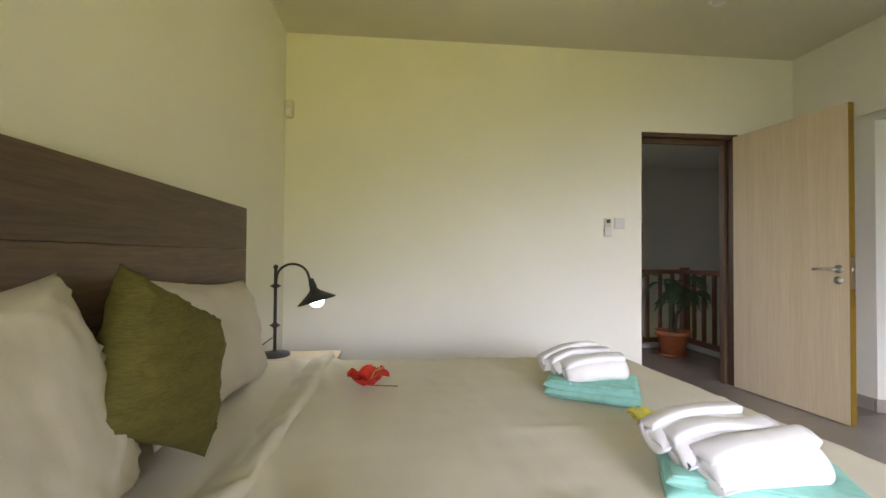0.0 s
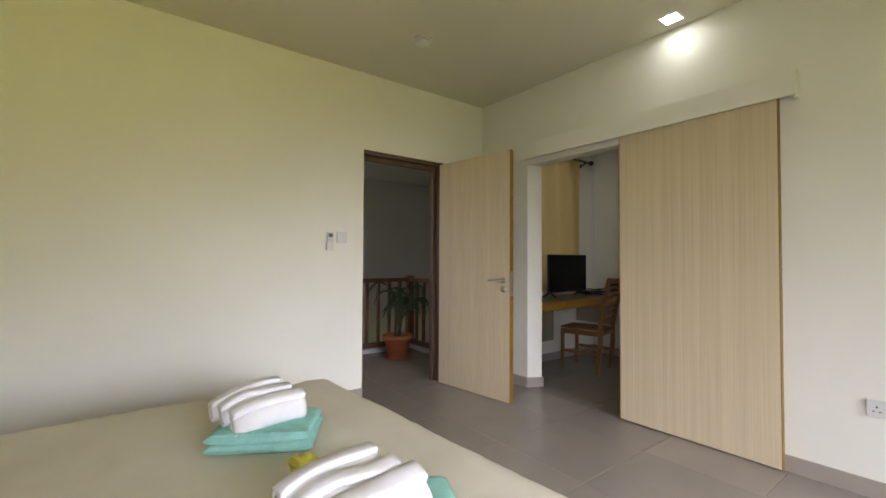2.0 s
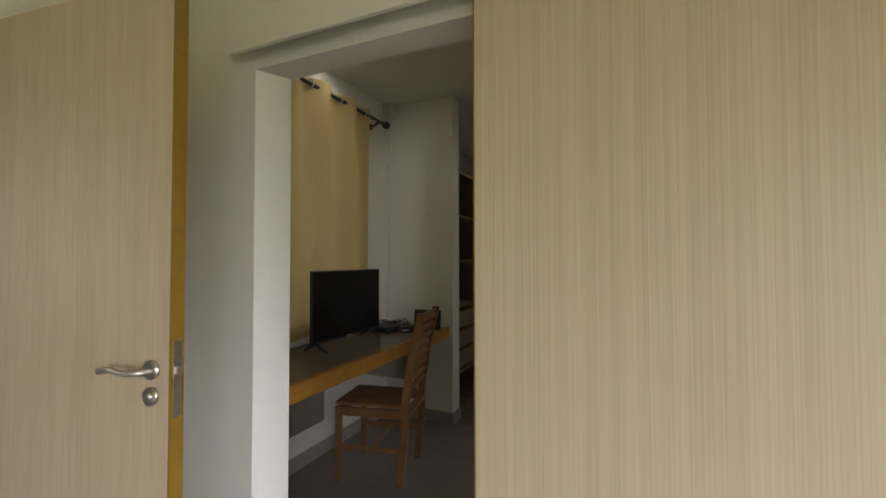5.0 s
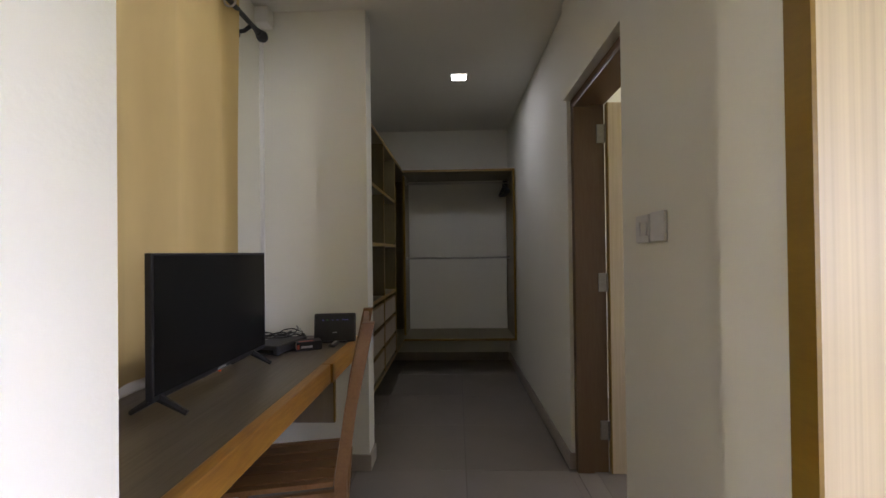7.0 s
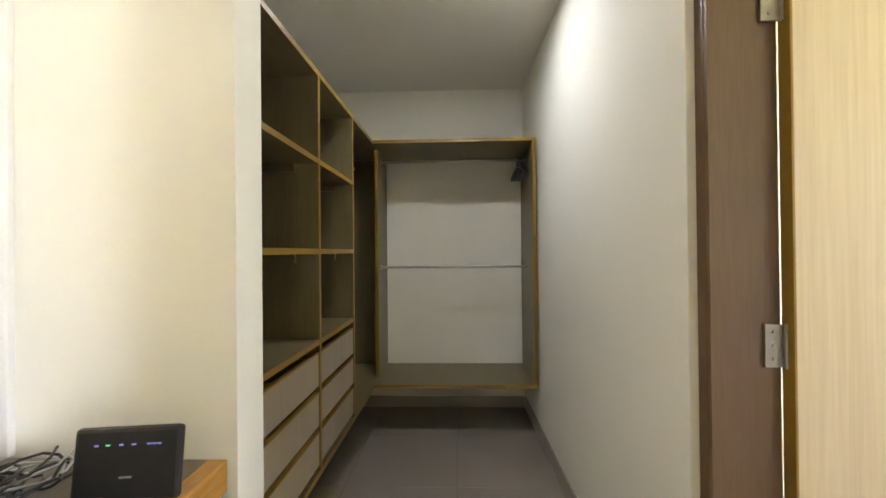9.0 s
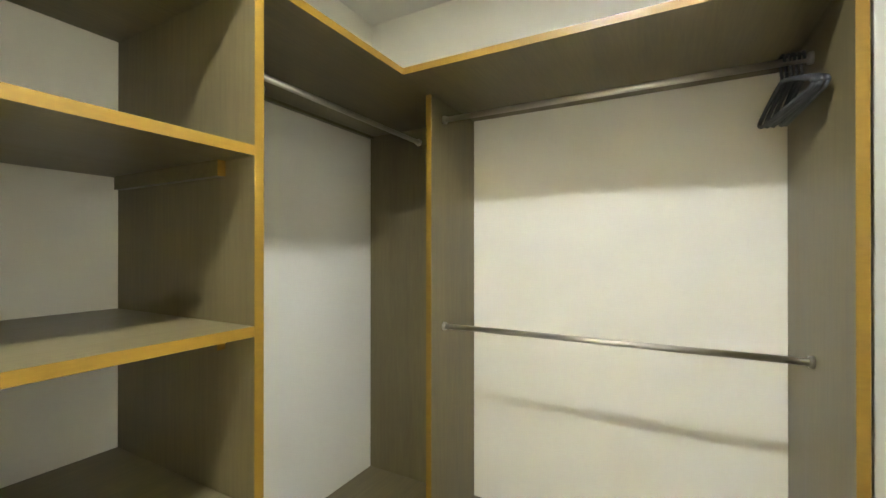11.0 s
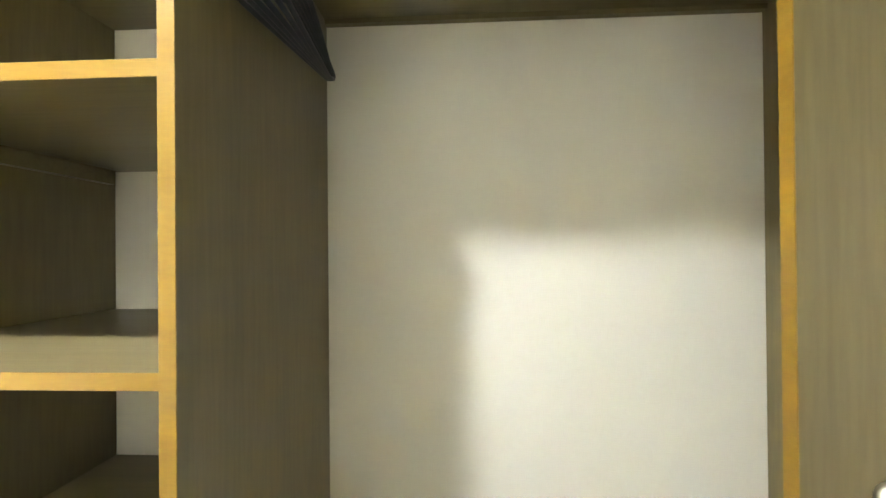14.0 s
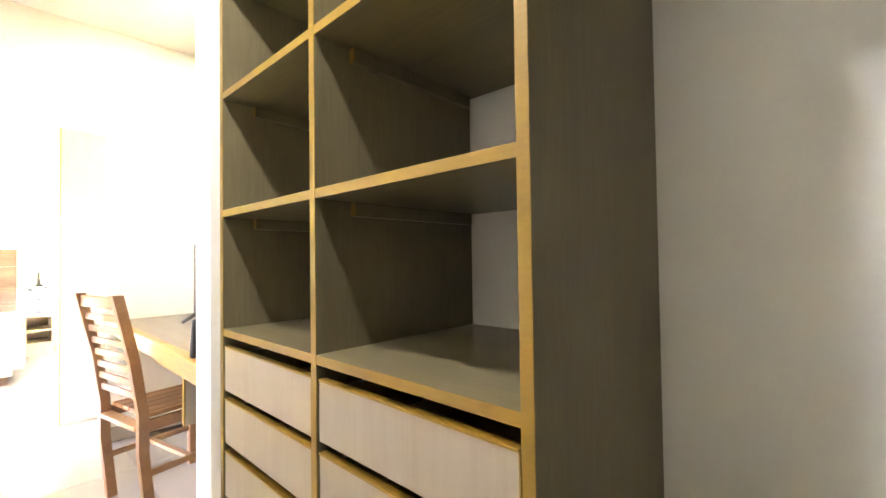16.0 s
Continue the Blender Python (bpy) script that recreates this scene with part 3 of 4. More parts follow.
def rounded_slab(w, d, h, m, seed, layers=2, n=30, fold=0.5):
    """Folded cloth: an outline with round ends, swept across, with soft uneven thickness."""
    bm = bmesh.new()
    prof = []
    for k in range(n):
        a = 2 * math.pi * k / n
        c, s = math.cos(a), math.sin(a)
        prof.append((math.copysign(abs(c) ** 0.30, c) * w / 2, math.copysign(abs(s) ** 0.85, s) * h / 2))
    rings, nn = [], 16
    for i in range(nn + 1):
        v = 2 * i / nn - 1
        y = v * d / 2
        sq = (1 - abs(v) ** 8) ** 0.5 * 0.45 + 0.55
        ring = []
        for (px, pz) in prof:
            q = Vector((px * 7, y * 7, seed))
            dz = 0.10 * h * noise.noise(q) + 0.05 * h * noise.noise(q * 3)
            sag = -0.10 * h * (px / w * 2) ** 2
            ring.append(bm.verts.new((px * (1 + 0.05 * noise.noise(Vector((0.3, y * 6, seed)))), y + 0.006 * noise.noise(Vector((px * 9, 1, seed))), (pz * sq + dz + sag if pz > 0 else pz * sq))))
        rings.append(ring)
    for a, b in zip(rings, rings[1:]):
        for k in range(n):
            bm.faces.new((a[k], a[(k + 1) % n], b[(k + 1) % n], b[k]))
    bm.faces.new(rings[0][::-1]), bm.faces.new(rings[-1])
    bmesh.ops.transform(bm, matrix=m, verts=bm.verts)
    return bm


def spiral_fold(w, d, h, m, seed, turns=1.6, droop=0.04):
    """A towel end rolled loosely: a flattened spiral sheet of some thickness, swept along its length."""
    bm = bmesh.new()
    th = h * 0.24
    k_n = 46
    path = []
    for k in range(k_n):
        f = k / (k_n - 1)
        a = -2 * math.pi * turns * f + math.pi * 0.5
        r = 1 - 0.62 * f
        path.append((math.cos(a) * w / 2 * r, math.sin(a) * (h / 2 - th / 2) * r))
    rings, nn = [], 14
    for i in range(nn + 1):
        y = (i / nn - 0.5) * d
        out, inn = [], []
        for k, (px, pz) in enumerate(path):
            q, p = path[min(k + 1, k_n - 1)], path[max(k - 1, 0)]
            tx, tz = q[0] - p[0], q[1] - p[1]
            ln = math.hypot(tx, tz) or 1
            ox, oz = -tz / ln * th / 2, tx / ln * th / 2
            jx = 0.006 * noise.noise(Vector((px * 12, y * 9, seed))) + 0.018 * noise.noise(Vector((0.2, y * 5, seed)))
            jz = 0.012 * noise.noise(Vector((px * 8, y * 7, seed + 4))) - droop * max(0, (y / d + 0.5) - 0.55) ** 2 * 5 * (0.4 if pz < 0 else 1)
            out.append(bm.verts.new((px + ox + jx, y + 0.008 * noise.noise(Vector((px * 6, pz * 9, seed))), pz + oz + jz)))
            inn.append(bm.verts.new((px - ox + jx, y + 0.008 * noise.noise(Vector((px * 6, pz * 9, seed))), pz - oz + jz)))
        rings.append(out + inn[::-1])
    N = len(rings[0])
    for a, b in zip(rings, rings[1:]):
        for k in range(N):
            bm.faces.new((a[k], a[(k + 1) % N], b[(k + 1) % N], b[k]))
    for ring, rev in ((rings[0], False), (rings[-1], True)):
        for k in range(k_n - 1):
            q = (ring[k], ring[k + 1], ring[N - 2 - k], ring[N - 1 - k])
            bm.faces.new(q if rev else q[::-1])
    bmesh.ops.transform(bm, matrix=m, verts=bm.verts)
    return bm


def towel_set(ax, ay, aturn, wx, wy, wturn, seed, wide):
    """An aqua bath towel folded flat, with a white hand towel folded in three lying askew on it."""
    z = 0.516
    R = Matrix.Translation((ax, ay, z)) @ Euler((0, 0, radians(aturn))).to_matrix().to_4x4()
    a = thing("bath_towel", (ax, ay, z), "aqua terry bath towel folded flat on the bed", "towel", "folded bath towels")
    for k, (dz, w, d, h, dx) in enumerate(((0.018, wide, 0.27, 0.042, 0.0), (0.047, wide - 0.012, 0.262, 0.042, -0.008))):
        part("fold", rounded_slab(w, d, h, R @ Matrix.Translation((dx, 0.004 * k, dz)), seed + k), TOWELA, a, smooth=True)
    part("hem", rounded_slab(wide - 0.03, 0.05, 0.010, R @ Matrix.Translation((0.0, -0.105, 0.064)), seed + 5), TOWELA, a, smooth=True)
    R = Matrix.Translation((wx, wy, z)) @ Euler((0, 0, radians(wturn))).to_matrix().to_4x4()
    b = thing("hand_towel", (wx, wy, z + 0.07), "white terry towel folded in three on an aqua towel", "towel", "folded hand towels")
    for k, (y, zc, roll, ln, w, h) in enumerate(((0.080, 0.122, 18, 0.235, 0.120, 0.094), (0.002, 0.116, 24, 0.235, 0.120, 0.098), (-0.072, 0.106, 32, 0.235, 0.125, 0.102))):
        part("fold", spiral_fold(w, ln, h, R @ pose(0.016 * k - 0.012, y, zc, roll, 0, 0) @ pose(0, 0, 0, 0, 0, 90), seed + 3 * k, 1.35), TOWELW, b, smooth=True)


towel_set(1.095, 1.605, -30, 1.060, 1.645, 3, 2.0, 0.34)
towel_set(1.150, 0.900, -27, 1.080, 0.905, 2, 8.0, 0.40)


def hibiscus(x, y, z, r, material, label, seed, stem=True, tilt=20):
    rnd = random.Random(seed)
    t = thing("flower", (x, y, z), label, "flower", "flowers on the bed")
    for k in range(5):
        bm = bmesh.new()
        n, g = 9, []
        a0 = 2 * math.pi * k / 5 + rnd.uniform(-0.15, 0.15)
        lift = rnd.uniform(1.1, 2.4)
        for i in range(n + 1):
            f = i / n
            row = []
            for j in range(n + 1):
                v = 2 * j / n - 1
                wdt = 0.62 * r * math.sin(math.pi * (0.12 + 0.80 * f)) ** 0.8
                rr = r * f * (1 - 0.12 * v * v)
                zz = r * (lift * f * 0.8 - 0.55 * f * f * lift) + 0.10 * r * f * math.sin(9 * v + 4 * f + k) + 0.12 * r * v * v * f
                px, py = rr, v * wdt
                row.append(bm.verts.new((x + px * math.cos(a0) - py * math.sin(a0), y + px * math.sin(a0) + py * math.cos(a0), z + 0.012 + max(zz, 0))))
            g.append(row)
        for i in range(n):
            for j in range(n):
                bm.faces.new((g[i][j], g[i + 1][j], g[i + 1][j + 1], g[i][j + 1]))
        ob = part("petal", bm, material, t, smooth=True)
    part("pistil", tube(bmesh.new(), [(x, y, z + 0.01), (x + r * 0.3, y - r * 0.2, z + r * 0.8), (x + r * 0.7, y - r * 0.3, z + r)], 0.0018, 6), YEL, t)
    if stem:
        part("stem", tube(bmesh.new(), [(x, y, z + 0.012), (x + 0.05, y - 0.01, z + 0.010), (x + 0.12, y + 0.0, z + 0.004)], 0.0025, 6), STEM, t)


hibiscus(0.205, 1.735, 0.516, 0.088, RED, "red hibiscus bloom lying on the sheet", 3)
hibiscus(0.190, 0.765, 0.516, 0.072, RED, "red hibiscus bloom lying on the sheet", 8, False)
hibiscus(1.10, 1.275, 0.516, 0.047, YEL, "small yellow flower lying between the towels", 5, False)


def hall_door():
    """Open leaf: hinged at the frame, swung into the room."""
    t = thing("door_1", (3.045, 3.20, 0), "pale oak laminate door standing open into the bedroom", "door", "", "structure")
    a = math.atan2(2.378 - 3.20, 3.134 - 3.035)
    M = Matrix.Translation((3.035, 3.20, 0)) @ Euler((0, 0, a)).to_matrix().to_4x4()
    part("leaf", boxes((0.006, 0.822, 0.0, 0.040, 0.008, 2.044), m=M), OAK, t)
    part("edge_band", boxes((0.822, 0.828, 0.0, 0.040, 0.008, 2.044), m=M), EDGE, t, "amber edge band")
    for s, y0 in ((-1, 0.0), (1, 0.040)):
        h = bmesh.new()
        lathe(h, [(0, 0), (0.026, 0), (0.026, 0.008), (0.0, 0.008)], (0, 0, 0), 20, M @ Matrix.Translation((0.765, y0, 0.985)) @ pose(0, 0, 0, 90 if s < 0 else -90, 0, 0))
        tube(h, [M @ Vector(p) for p in ((0.765, y0, 0.985), (0.765, y0 + s * 0.045, 0.985), (0.74, y0 + s * 0.052, 0.985), (0.69, y0 + s * 0.052, 0.992), (0.64, y0 + s * 0.050, 0.984))], 0.009, 10)
        part("handle", h, STEEL, t, "brushed steel lever handle", True)
        k = bmesh.new()
        lathe(k, [(0, 0), (0.025, 0), (0.025, 0.008), (0.0, 0.008)], (0, 0, 0), 20, M @ Matrix.Translation((0.765, y0, 0.915)) @ pose(0, 0, 0, 90 if s < 0 else -90, 0, 0))
        tube(k, [M @ Vector((0.765, y0, 0.915)), M @ Vector((0.765, y0 + s * 0.014, 0.915))], 0.010, 10)
        part("lock_rose", k, STEEL, t, "", True)
    part("latch", boxes((0.828, 0.838, 0.012, 0.028, 0.975, 0.995), m=M), STEEL, t)
    part("strike_plate", boxes((0.828, 0.8295, 0.008, 0.032, 0.86, 1.06), m=M), STEEL, t)


hall_door()


def sliding_door():
    t = thing("door_2", (3.575, 1.2, 0), "pale striped laminate sliding door hung on a wall track", "door", "", "structure")
    part("leaf", boxes((3.555, 3.590, 0.752, 1.686, 0.010, 2.064)), OAKX, t)
    part("edge_band", boxes((3.555, 3.590, 1.686, 1.691, 0.010, 2.064)), EDGE, t, "amber edge band")
    part("edge_band", boxes((3.555, 3.590, 0.747, 0.752, 0.010, 2.064)), EDGE, t, "amber edge band")
    p = thing("pelmet", (3.56, 1.6, 2.06), "cream painted track cover above the sliding door", "pelmet", "", "structure")
    part("front_board", boxes((3.515, 3.533, 0.660, 2.652, 2.052, 2.190), bevel=0.002), PAINT, p)
    part("top_board", boxes((3.533, 3.598, 0.660, 2.652, 2.174, 2.190)), PAINT, p)
    part("end_cap", boxes((3.533, 3.598, 0.660, 0.675, 2.046, 2.173)), PAINT, p)
    part("track", boxes((3.555, 3.592, 0.68, 2.62, 2.10, 2.13)), STEEL, p)


sliding_door()


def wall_plate(name, label, cat, lo, hi, axis, gangs, rockers=True, socket=False):
    """A bevelled plate on a wall, with its rockers or socket holes. axis 'y-': faces -y, 'y+': +y, 'x-': -x."""
    (a0, z0), (a1, z1), w = lo, hi, axis[1]
    t = thing(name, ((a0 + a1) / 2, w, z0) if axis[0] != "x-" else (w, (a0 + a1) / 2, z0), label, cat)
    s = {"y-": -1, "y+": 1, "x-": -1}[axis[0]]

    def slab(u0, u1, v0, v1, d0, d1, bevel=0.0):
        d0, d1 = sorted((w + s * d0, w + s * d1))
        return boxes((u0, u1, d0, d1, v0, v1) if axis[0] != "x-" else (d0, d1, u0, u1, v0, v1), bevel=bevel)
    part("plate", slab(a0, a1, z0, z1, 0.0005, 0.012, 0.003), PLASTW, t)
    for g in range(gangs):
        u0 = a0 + (a1 - a0) * (g + 0.18) / gangs
        u1 = a0 + (a1 - a0) * (g + 0.82) / gangs
        if rockers:
            part("rocker", slab(u0, u1, z0 + (z1 - z0) * 0.25, z0 + (z1 - z0) * 0.75, 0.012, 0.0155, 0.001), PLASTW, t)
        if socket:
            um, zm = (u0 + u1) / 2, (z0 + z1) / 2 - 0.006
            for du, dz, ww, hh in ((0, 0.014, 0.0035, 0.005), (-0.011, -0.008, 0.005, 0.0025), (0.011, -0.008, 0.005, 0.0025)):
                part("pin_hole", slab(um + du - ww, um + du + ww, zm + dz - hh, zm + dz + hh, 0.0115, 0.0125), SLOT, t)
            part("rocker", slab(um - 0.022, um - 0.012, zm + 0.012, zm + 0.028, 0.012, 0.0155, 0.001), PLASTW, t)
    return t


wall_plate("light_switch", "white plastic light switch on the wall beside the door", "switch", (2.024, 1.281), (2.112, 1.369), ("y-", 3.218), 2)
wall_plate("double_socket", "white plastic double wall socket", "socket", (0.278, 0.398), (0.424, 0.478), ("x-", 3.600), 2, False, True)
wall_plate("light_switch", "white plastic four-rocker switch beside the bathroom door", "switch", (4.436, 1.226), (4.526, 1.314), ("y+", 1.445), 2)
wall_plate("blank_plate", "white plastic wide switch plate beside the bathroom door", "switch", (4.338, 1.228), (4.426, 1.318), ("y+", 1.445), 1, False)

rc = thing("remote_control", (1.966, 3.21, 1.215), "white air conditioner remote in a wall holder", "remote")
part("holder", boxes((1.936, 1.992, 3.190, 3.2175, 1.218, 1.285), bevel=0.003), PLASTW, rc)
part("body", boxes((1.940, 1.988, 3.188, 3.2135, 1.286, 1.362), bevel=0.004), PLASTW, rc)
part("display", boxes((1.948, 1.980, 3.1855, 3.1878, 1.322, 1.352)), SLOT, rc)
for k in range(3):
    part("button", boxes((1.948 + 0.0115 * k, 1.957 + 0.0115 * k, 3.1860, 3.1878, 1.300, 1.308)), PRINT, rc)

sn = thing("motion_sensor", (-0.50, 3.19, 2.07), "small white alarm sensor in the wall corner", "sensor")
part("body", boxes((-0.535, -0.475, 3.168, 3.215, 2.07, 2.20), bevel=0.012), PLASTW, sn)
part("lens", boxes((-0.522, -0.488, 3.161, 3.169, 2.085, 2.13), bevel=0.003), WHITE, sn)

sd = thing("smoke_detector", (2.335, 2.472, CB), "round white smoke detector on the ceiling", "smoke detector")
part("base", lathe(bmesh.new(), [(0, 0), (0.062, 0), (0.064, -0.012), (0.058, -0.016), (0, -0.016)], (2.335, 2.472, CB - 0.001)), PLASTW, sd, smooth=True)
part("dome", lathe(bmesh.new(), [(0, -0.0165), (0.050, -0.0165), (0.052, -0.030), (0.040, -0.042), (0.0, -0.045)], (2.335, 2.472, CB - 0.001)), PLASTW, sd, smooth=True)


def downlight(x, y, z, h, label):
    t = thing("downlight", (x, y, z), label, "ceiling light", "square downlights")
    part("frame", boxes((x - h - 0.008, x + h + 0.008, y - h - 0.008, y - h, z - 0.008, z - 0.001), (x - h - 0.008, x + h + 0.008, y + h, y + h + 0.008, z - 0.008, z - 0.001),
                        (x - h - 0.008, x - h, y - h, y + h, z - 0.008, z - 0.001), (x + h, x + h + 0.008, y - h, y + h, z - 0.008, z - 0.001)), PLASTW, t)
    part("diffuser", boxes((x - h, x + h, y - h, y + h, z - 0.005, z - 0.001)), LAMPON, t, "lit white diffuser")


downlight(3.452, 1.268, CB, 0.052, "lit square white ceiling downlight")
downlight(6.38, 2.012, CS, 0.052, "lit square white ceiling downlight")
downlight(4.52, 2.86, CS, 0.052, "lit square white ceiling downlight over the desk")


# ---- stair landing ----
def balustrade():
    t = thing("stair_railing", (2.6, 4.74, 0), "red-brown timber balustrade round the stairwell", "railing")
    y, xc = 4.74, 3.71
    part("handrail", boxes((1.2, xc - 0.042, y - 0.035, y + 0.035, 0.860, 0.911), bevel=0.006), RAILW, t)
    part("bottom_rail", boxes((1.2, xc - 0.042, y - 0.025, y + 0.025, 0.052, 0.108), bevel=0.004), RAILW, t)
    part("newel_post", boxes((xc - 0.042, xc + 0.042, y - 0.042, y + 0.042, 0.0515, 0.937), bevel=0.005), RAILW, t)
    part("handrail", boxes((xc - 0.035, xc + 0.035, 3.38, y - 0.042, 0.860, 0.911), bevel=0.006), RAILW, t)
    part("bottom_rail", boxes((xc - 0.025, xc + 0.025, 3.38, y - 0.042, 0.052, 0.108), bevel=0.004), RAILW, t)
    x = 1.341
    while x < xc - 0.08:
        part("baluster", boxes((x - 0.019, x + 0.019, y - 0.017, y + 0.017, 0.108, 0.860), bevel=0.003), RAILW, t)
        x += 0.158
    yy = y - 0.165
    while yy > 3.45:
        part("baluster", boxes((xc - 0.017, xc + 0.017, yy - 0.019, yy + 0.019, 0.108, 0.860), bevel=0.003), RAILW, t)
        yy -= 0.158
    structure("landing_kerb", boxes((0.3, xc + 0.06, 4.66, 4.79, -0.2, 0.051)), STAIRP, "grey painted upstand under the railing", "trim")
    structure("landing_kerb", boxes((xc - 0.05, xc + 0.05, 3.38, 4.66, -0.2, 0.051)), STAIRP, "grey painted upstand under the railing", "trim")


balustrade()


def potted_plant(x, y):
    rnd = random.Random(4)
    t = thing("potted_plant", (x, y, 0), "feathery potted palm in a terracotta pot on a saucer", "plant")
    part("saucer", lathe(bmesh.new(), [(0, 0), (0.13, 0), (0.165, 0.028), (0.158, 0.028), (0.125, 0.008), (0, 0.008)], (x, y, 0.001)), TERRA, t, smooth=True)
    part("pot", lathe(bmesh.new(), [(0, 0.0), (0.115, 0.0), (0.152, 0.205), (0.175, 0.208), (0.178, 0.255), (0.163, 0.258), (0.155, 0.225), (0, 0.222)], (x, y, 0.010)), TERRA, t, "orange-brown terracotta pot", True)
    part("gravel", lathe(bmesh.new(), [(0, 0), (0.15, 0), (0.14, 0.012), (0.06, 0.02), (0, 0.02)], (x, y, 0.232)), SOIL, t, smooth=True)
    tips = []
    for k in range(7):
        a = 2 * math.pi * k / 7 + rnd.uniform(-0.4, 0.4)
        h = rnd.uniform(0.34, 0.60)
        s = rnd.uniform(0.05, 0.17)
        mid = (x + s * 0.35 * math.cos(a) + 0.02, y + s * 0.35 * math.sin(a), 0.245 + h * 0.5)
        tip = (x + s * math.cos(a) + 0.05, y + s * math.sin(a) - 0.02, 0.245 + h)
        part("stem", tube(bmesh.new(), [(x + 0.03 * math.cos(a), y + 0.03 * math.sin(a), 0.24), mid, tip], 0.010, 8, 0.006), TRUNK, t, smooth=True)
        tips.append(tip)
    for tip in tips:
        for k in range(3):
            a = 2 * math.pi * k / 3 + rnd.uniform(-0.5, 0.5)
            ln, rise = rnd.uniform(0.20, 0.36), rnd.uniform(0.45, 1.15)
            bm, rib = bmesh.new(), []
            for i in range(12):
                f = i / 11
                r = ln * f * (1 - 0.18 * f)
                rib.append(Vector((tip[0] + r * math.cos(a), tip[1] + r * math.sin(a), tip[2] + ln * (rise * f - 1.15 * f * f))))
            tube(bm, rib, 0.0035, 5, 0.0012)
            side = Vector((-math.sin(a), math.cos(a), 0))
            # narrow leaflets in two rows along the arching rib
            for i in range(2, 12):
                d = (rib[i] - rib[i - 1]).normalized()
                for sg in (-1, 1):
                    ll = (0.115 - 0.055 * abs(i - 6) / 6) * rnd.uniform(0.8, 1.1)
                    go = (side * sg * 0.75 + d * 0.65).normalized()
                    w = d.cross(go).cross(go).normalized() * 0.0048
                    p0 = rib[i]
                    p1 = p0 + go * ll * 0.5 + Vector((0, 0, 0.004))
                    p2 = p0 + go * ll + Vector((0, 0, -0.30 * ll))
                    v = [bm.verts.new(q) for q in (p0, p1 + w, p2, p1 - w)]
                    bm.faces.new((v[0], v[1], v[2])), bm.faces.new((v[0], v[2], v[3]))
            part("frond", bm, FROND, t, "dark green feathery frond")


potted_plant(3.255, 4.30)


# ---- study ----
def desk():
    t = thing("desk", (4.6, 2.85, 0), "wall-to-wall grey wood desk with an amber solid timber edge", "desk")
    part("desktop", boxes((3.742, 5.435, 2.610, 3.126, 0.712, 0.750), bevel=0.002), DESKT, t)
    part("front_edge", boxes((3.742, 4.835, 2.570, 2.610, 0.672, 0.751), bevel=0.004), DESKE, t, "amber solid timber edge")
    part("front_edge", boxes((4.838, 5.436, 2.562, 2.610, 0.672, 0.751), bevel=0.004), DESKE, t, "amber solid timber edge")
    part("back_panel", boxes((3.745, 4.605, 3.095, 3.125, 0.240, 0.6595)), DRAWER, t)
    part("side_support", boxes((5.034, 5.056, 2.620, 3.095, 0.43, 0.711)), DRAWER, t)
    part("support_edge", boxes((5.034, 5.056, 2.614, 2.620, 0.43, 0.711)), EDGE, t)
    part("ledger", boxes((3.745, 5.435, 3.10, 3.126, 0.66, 0.7115)), DESKE, t)


desk()


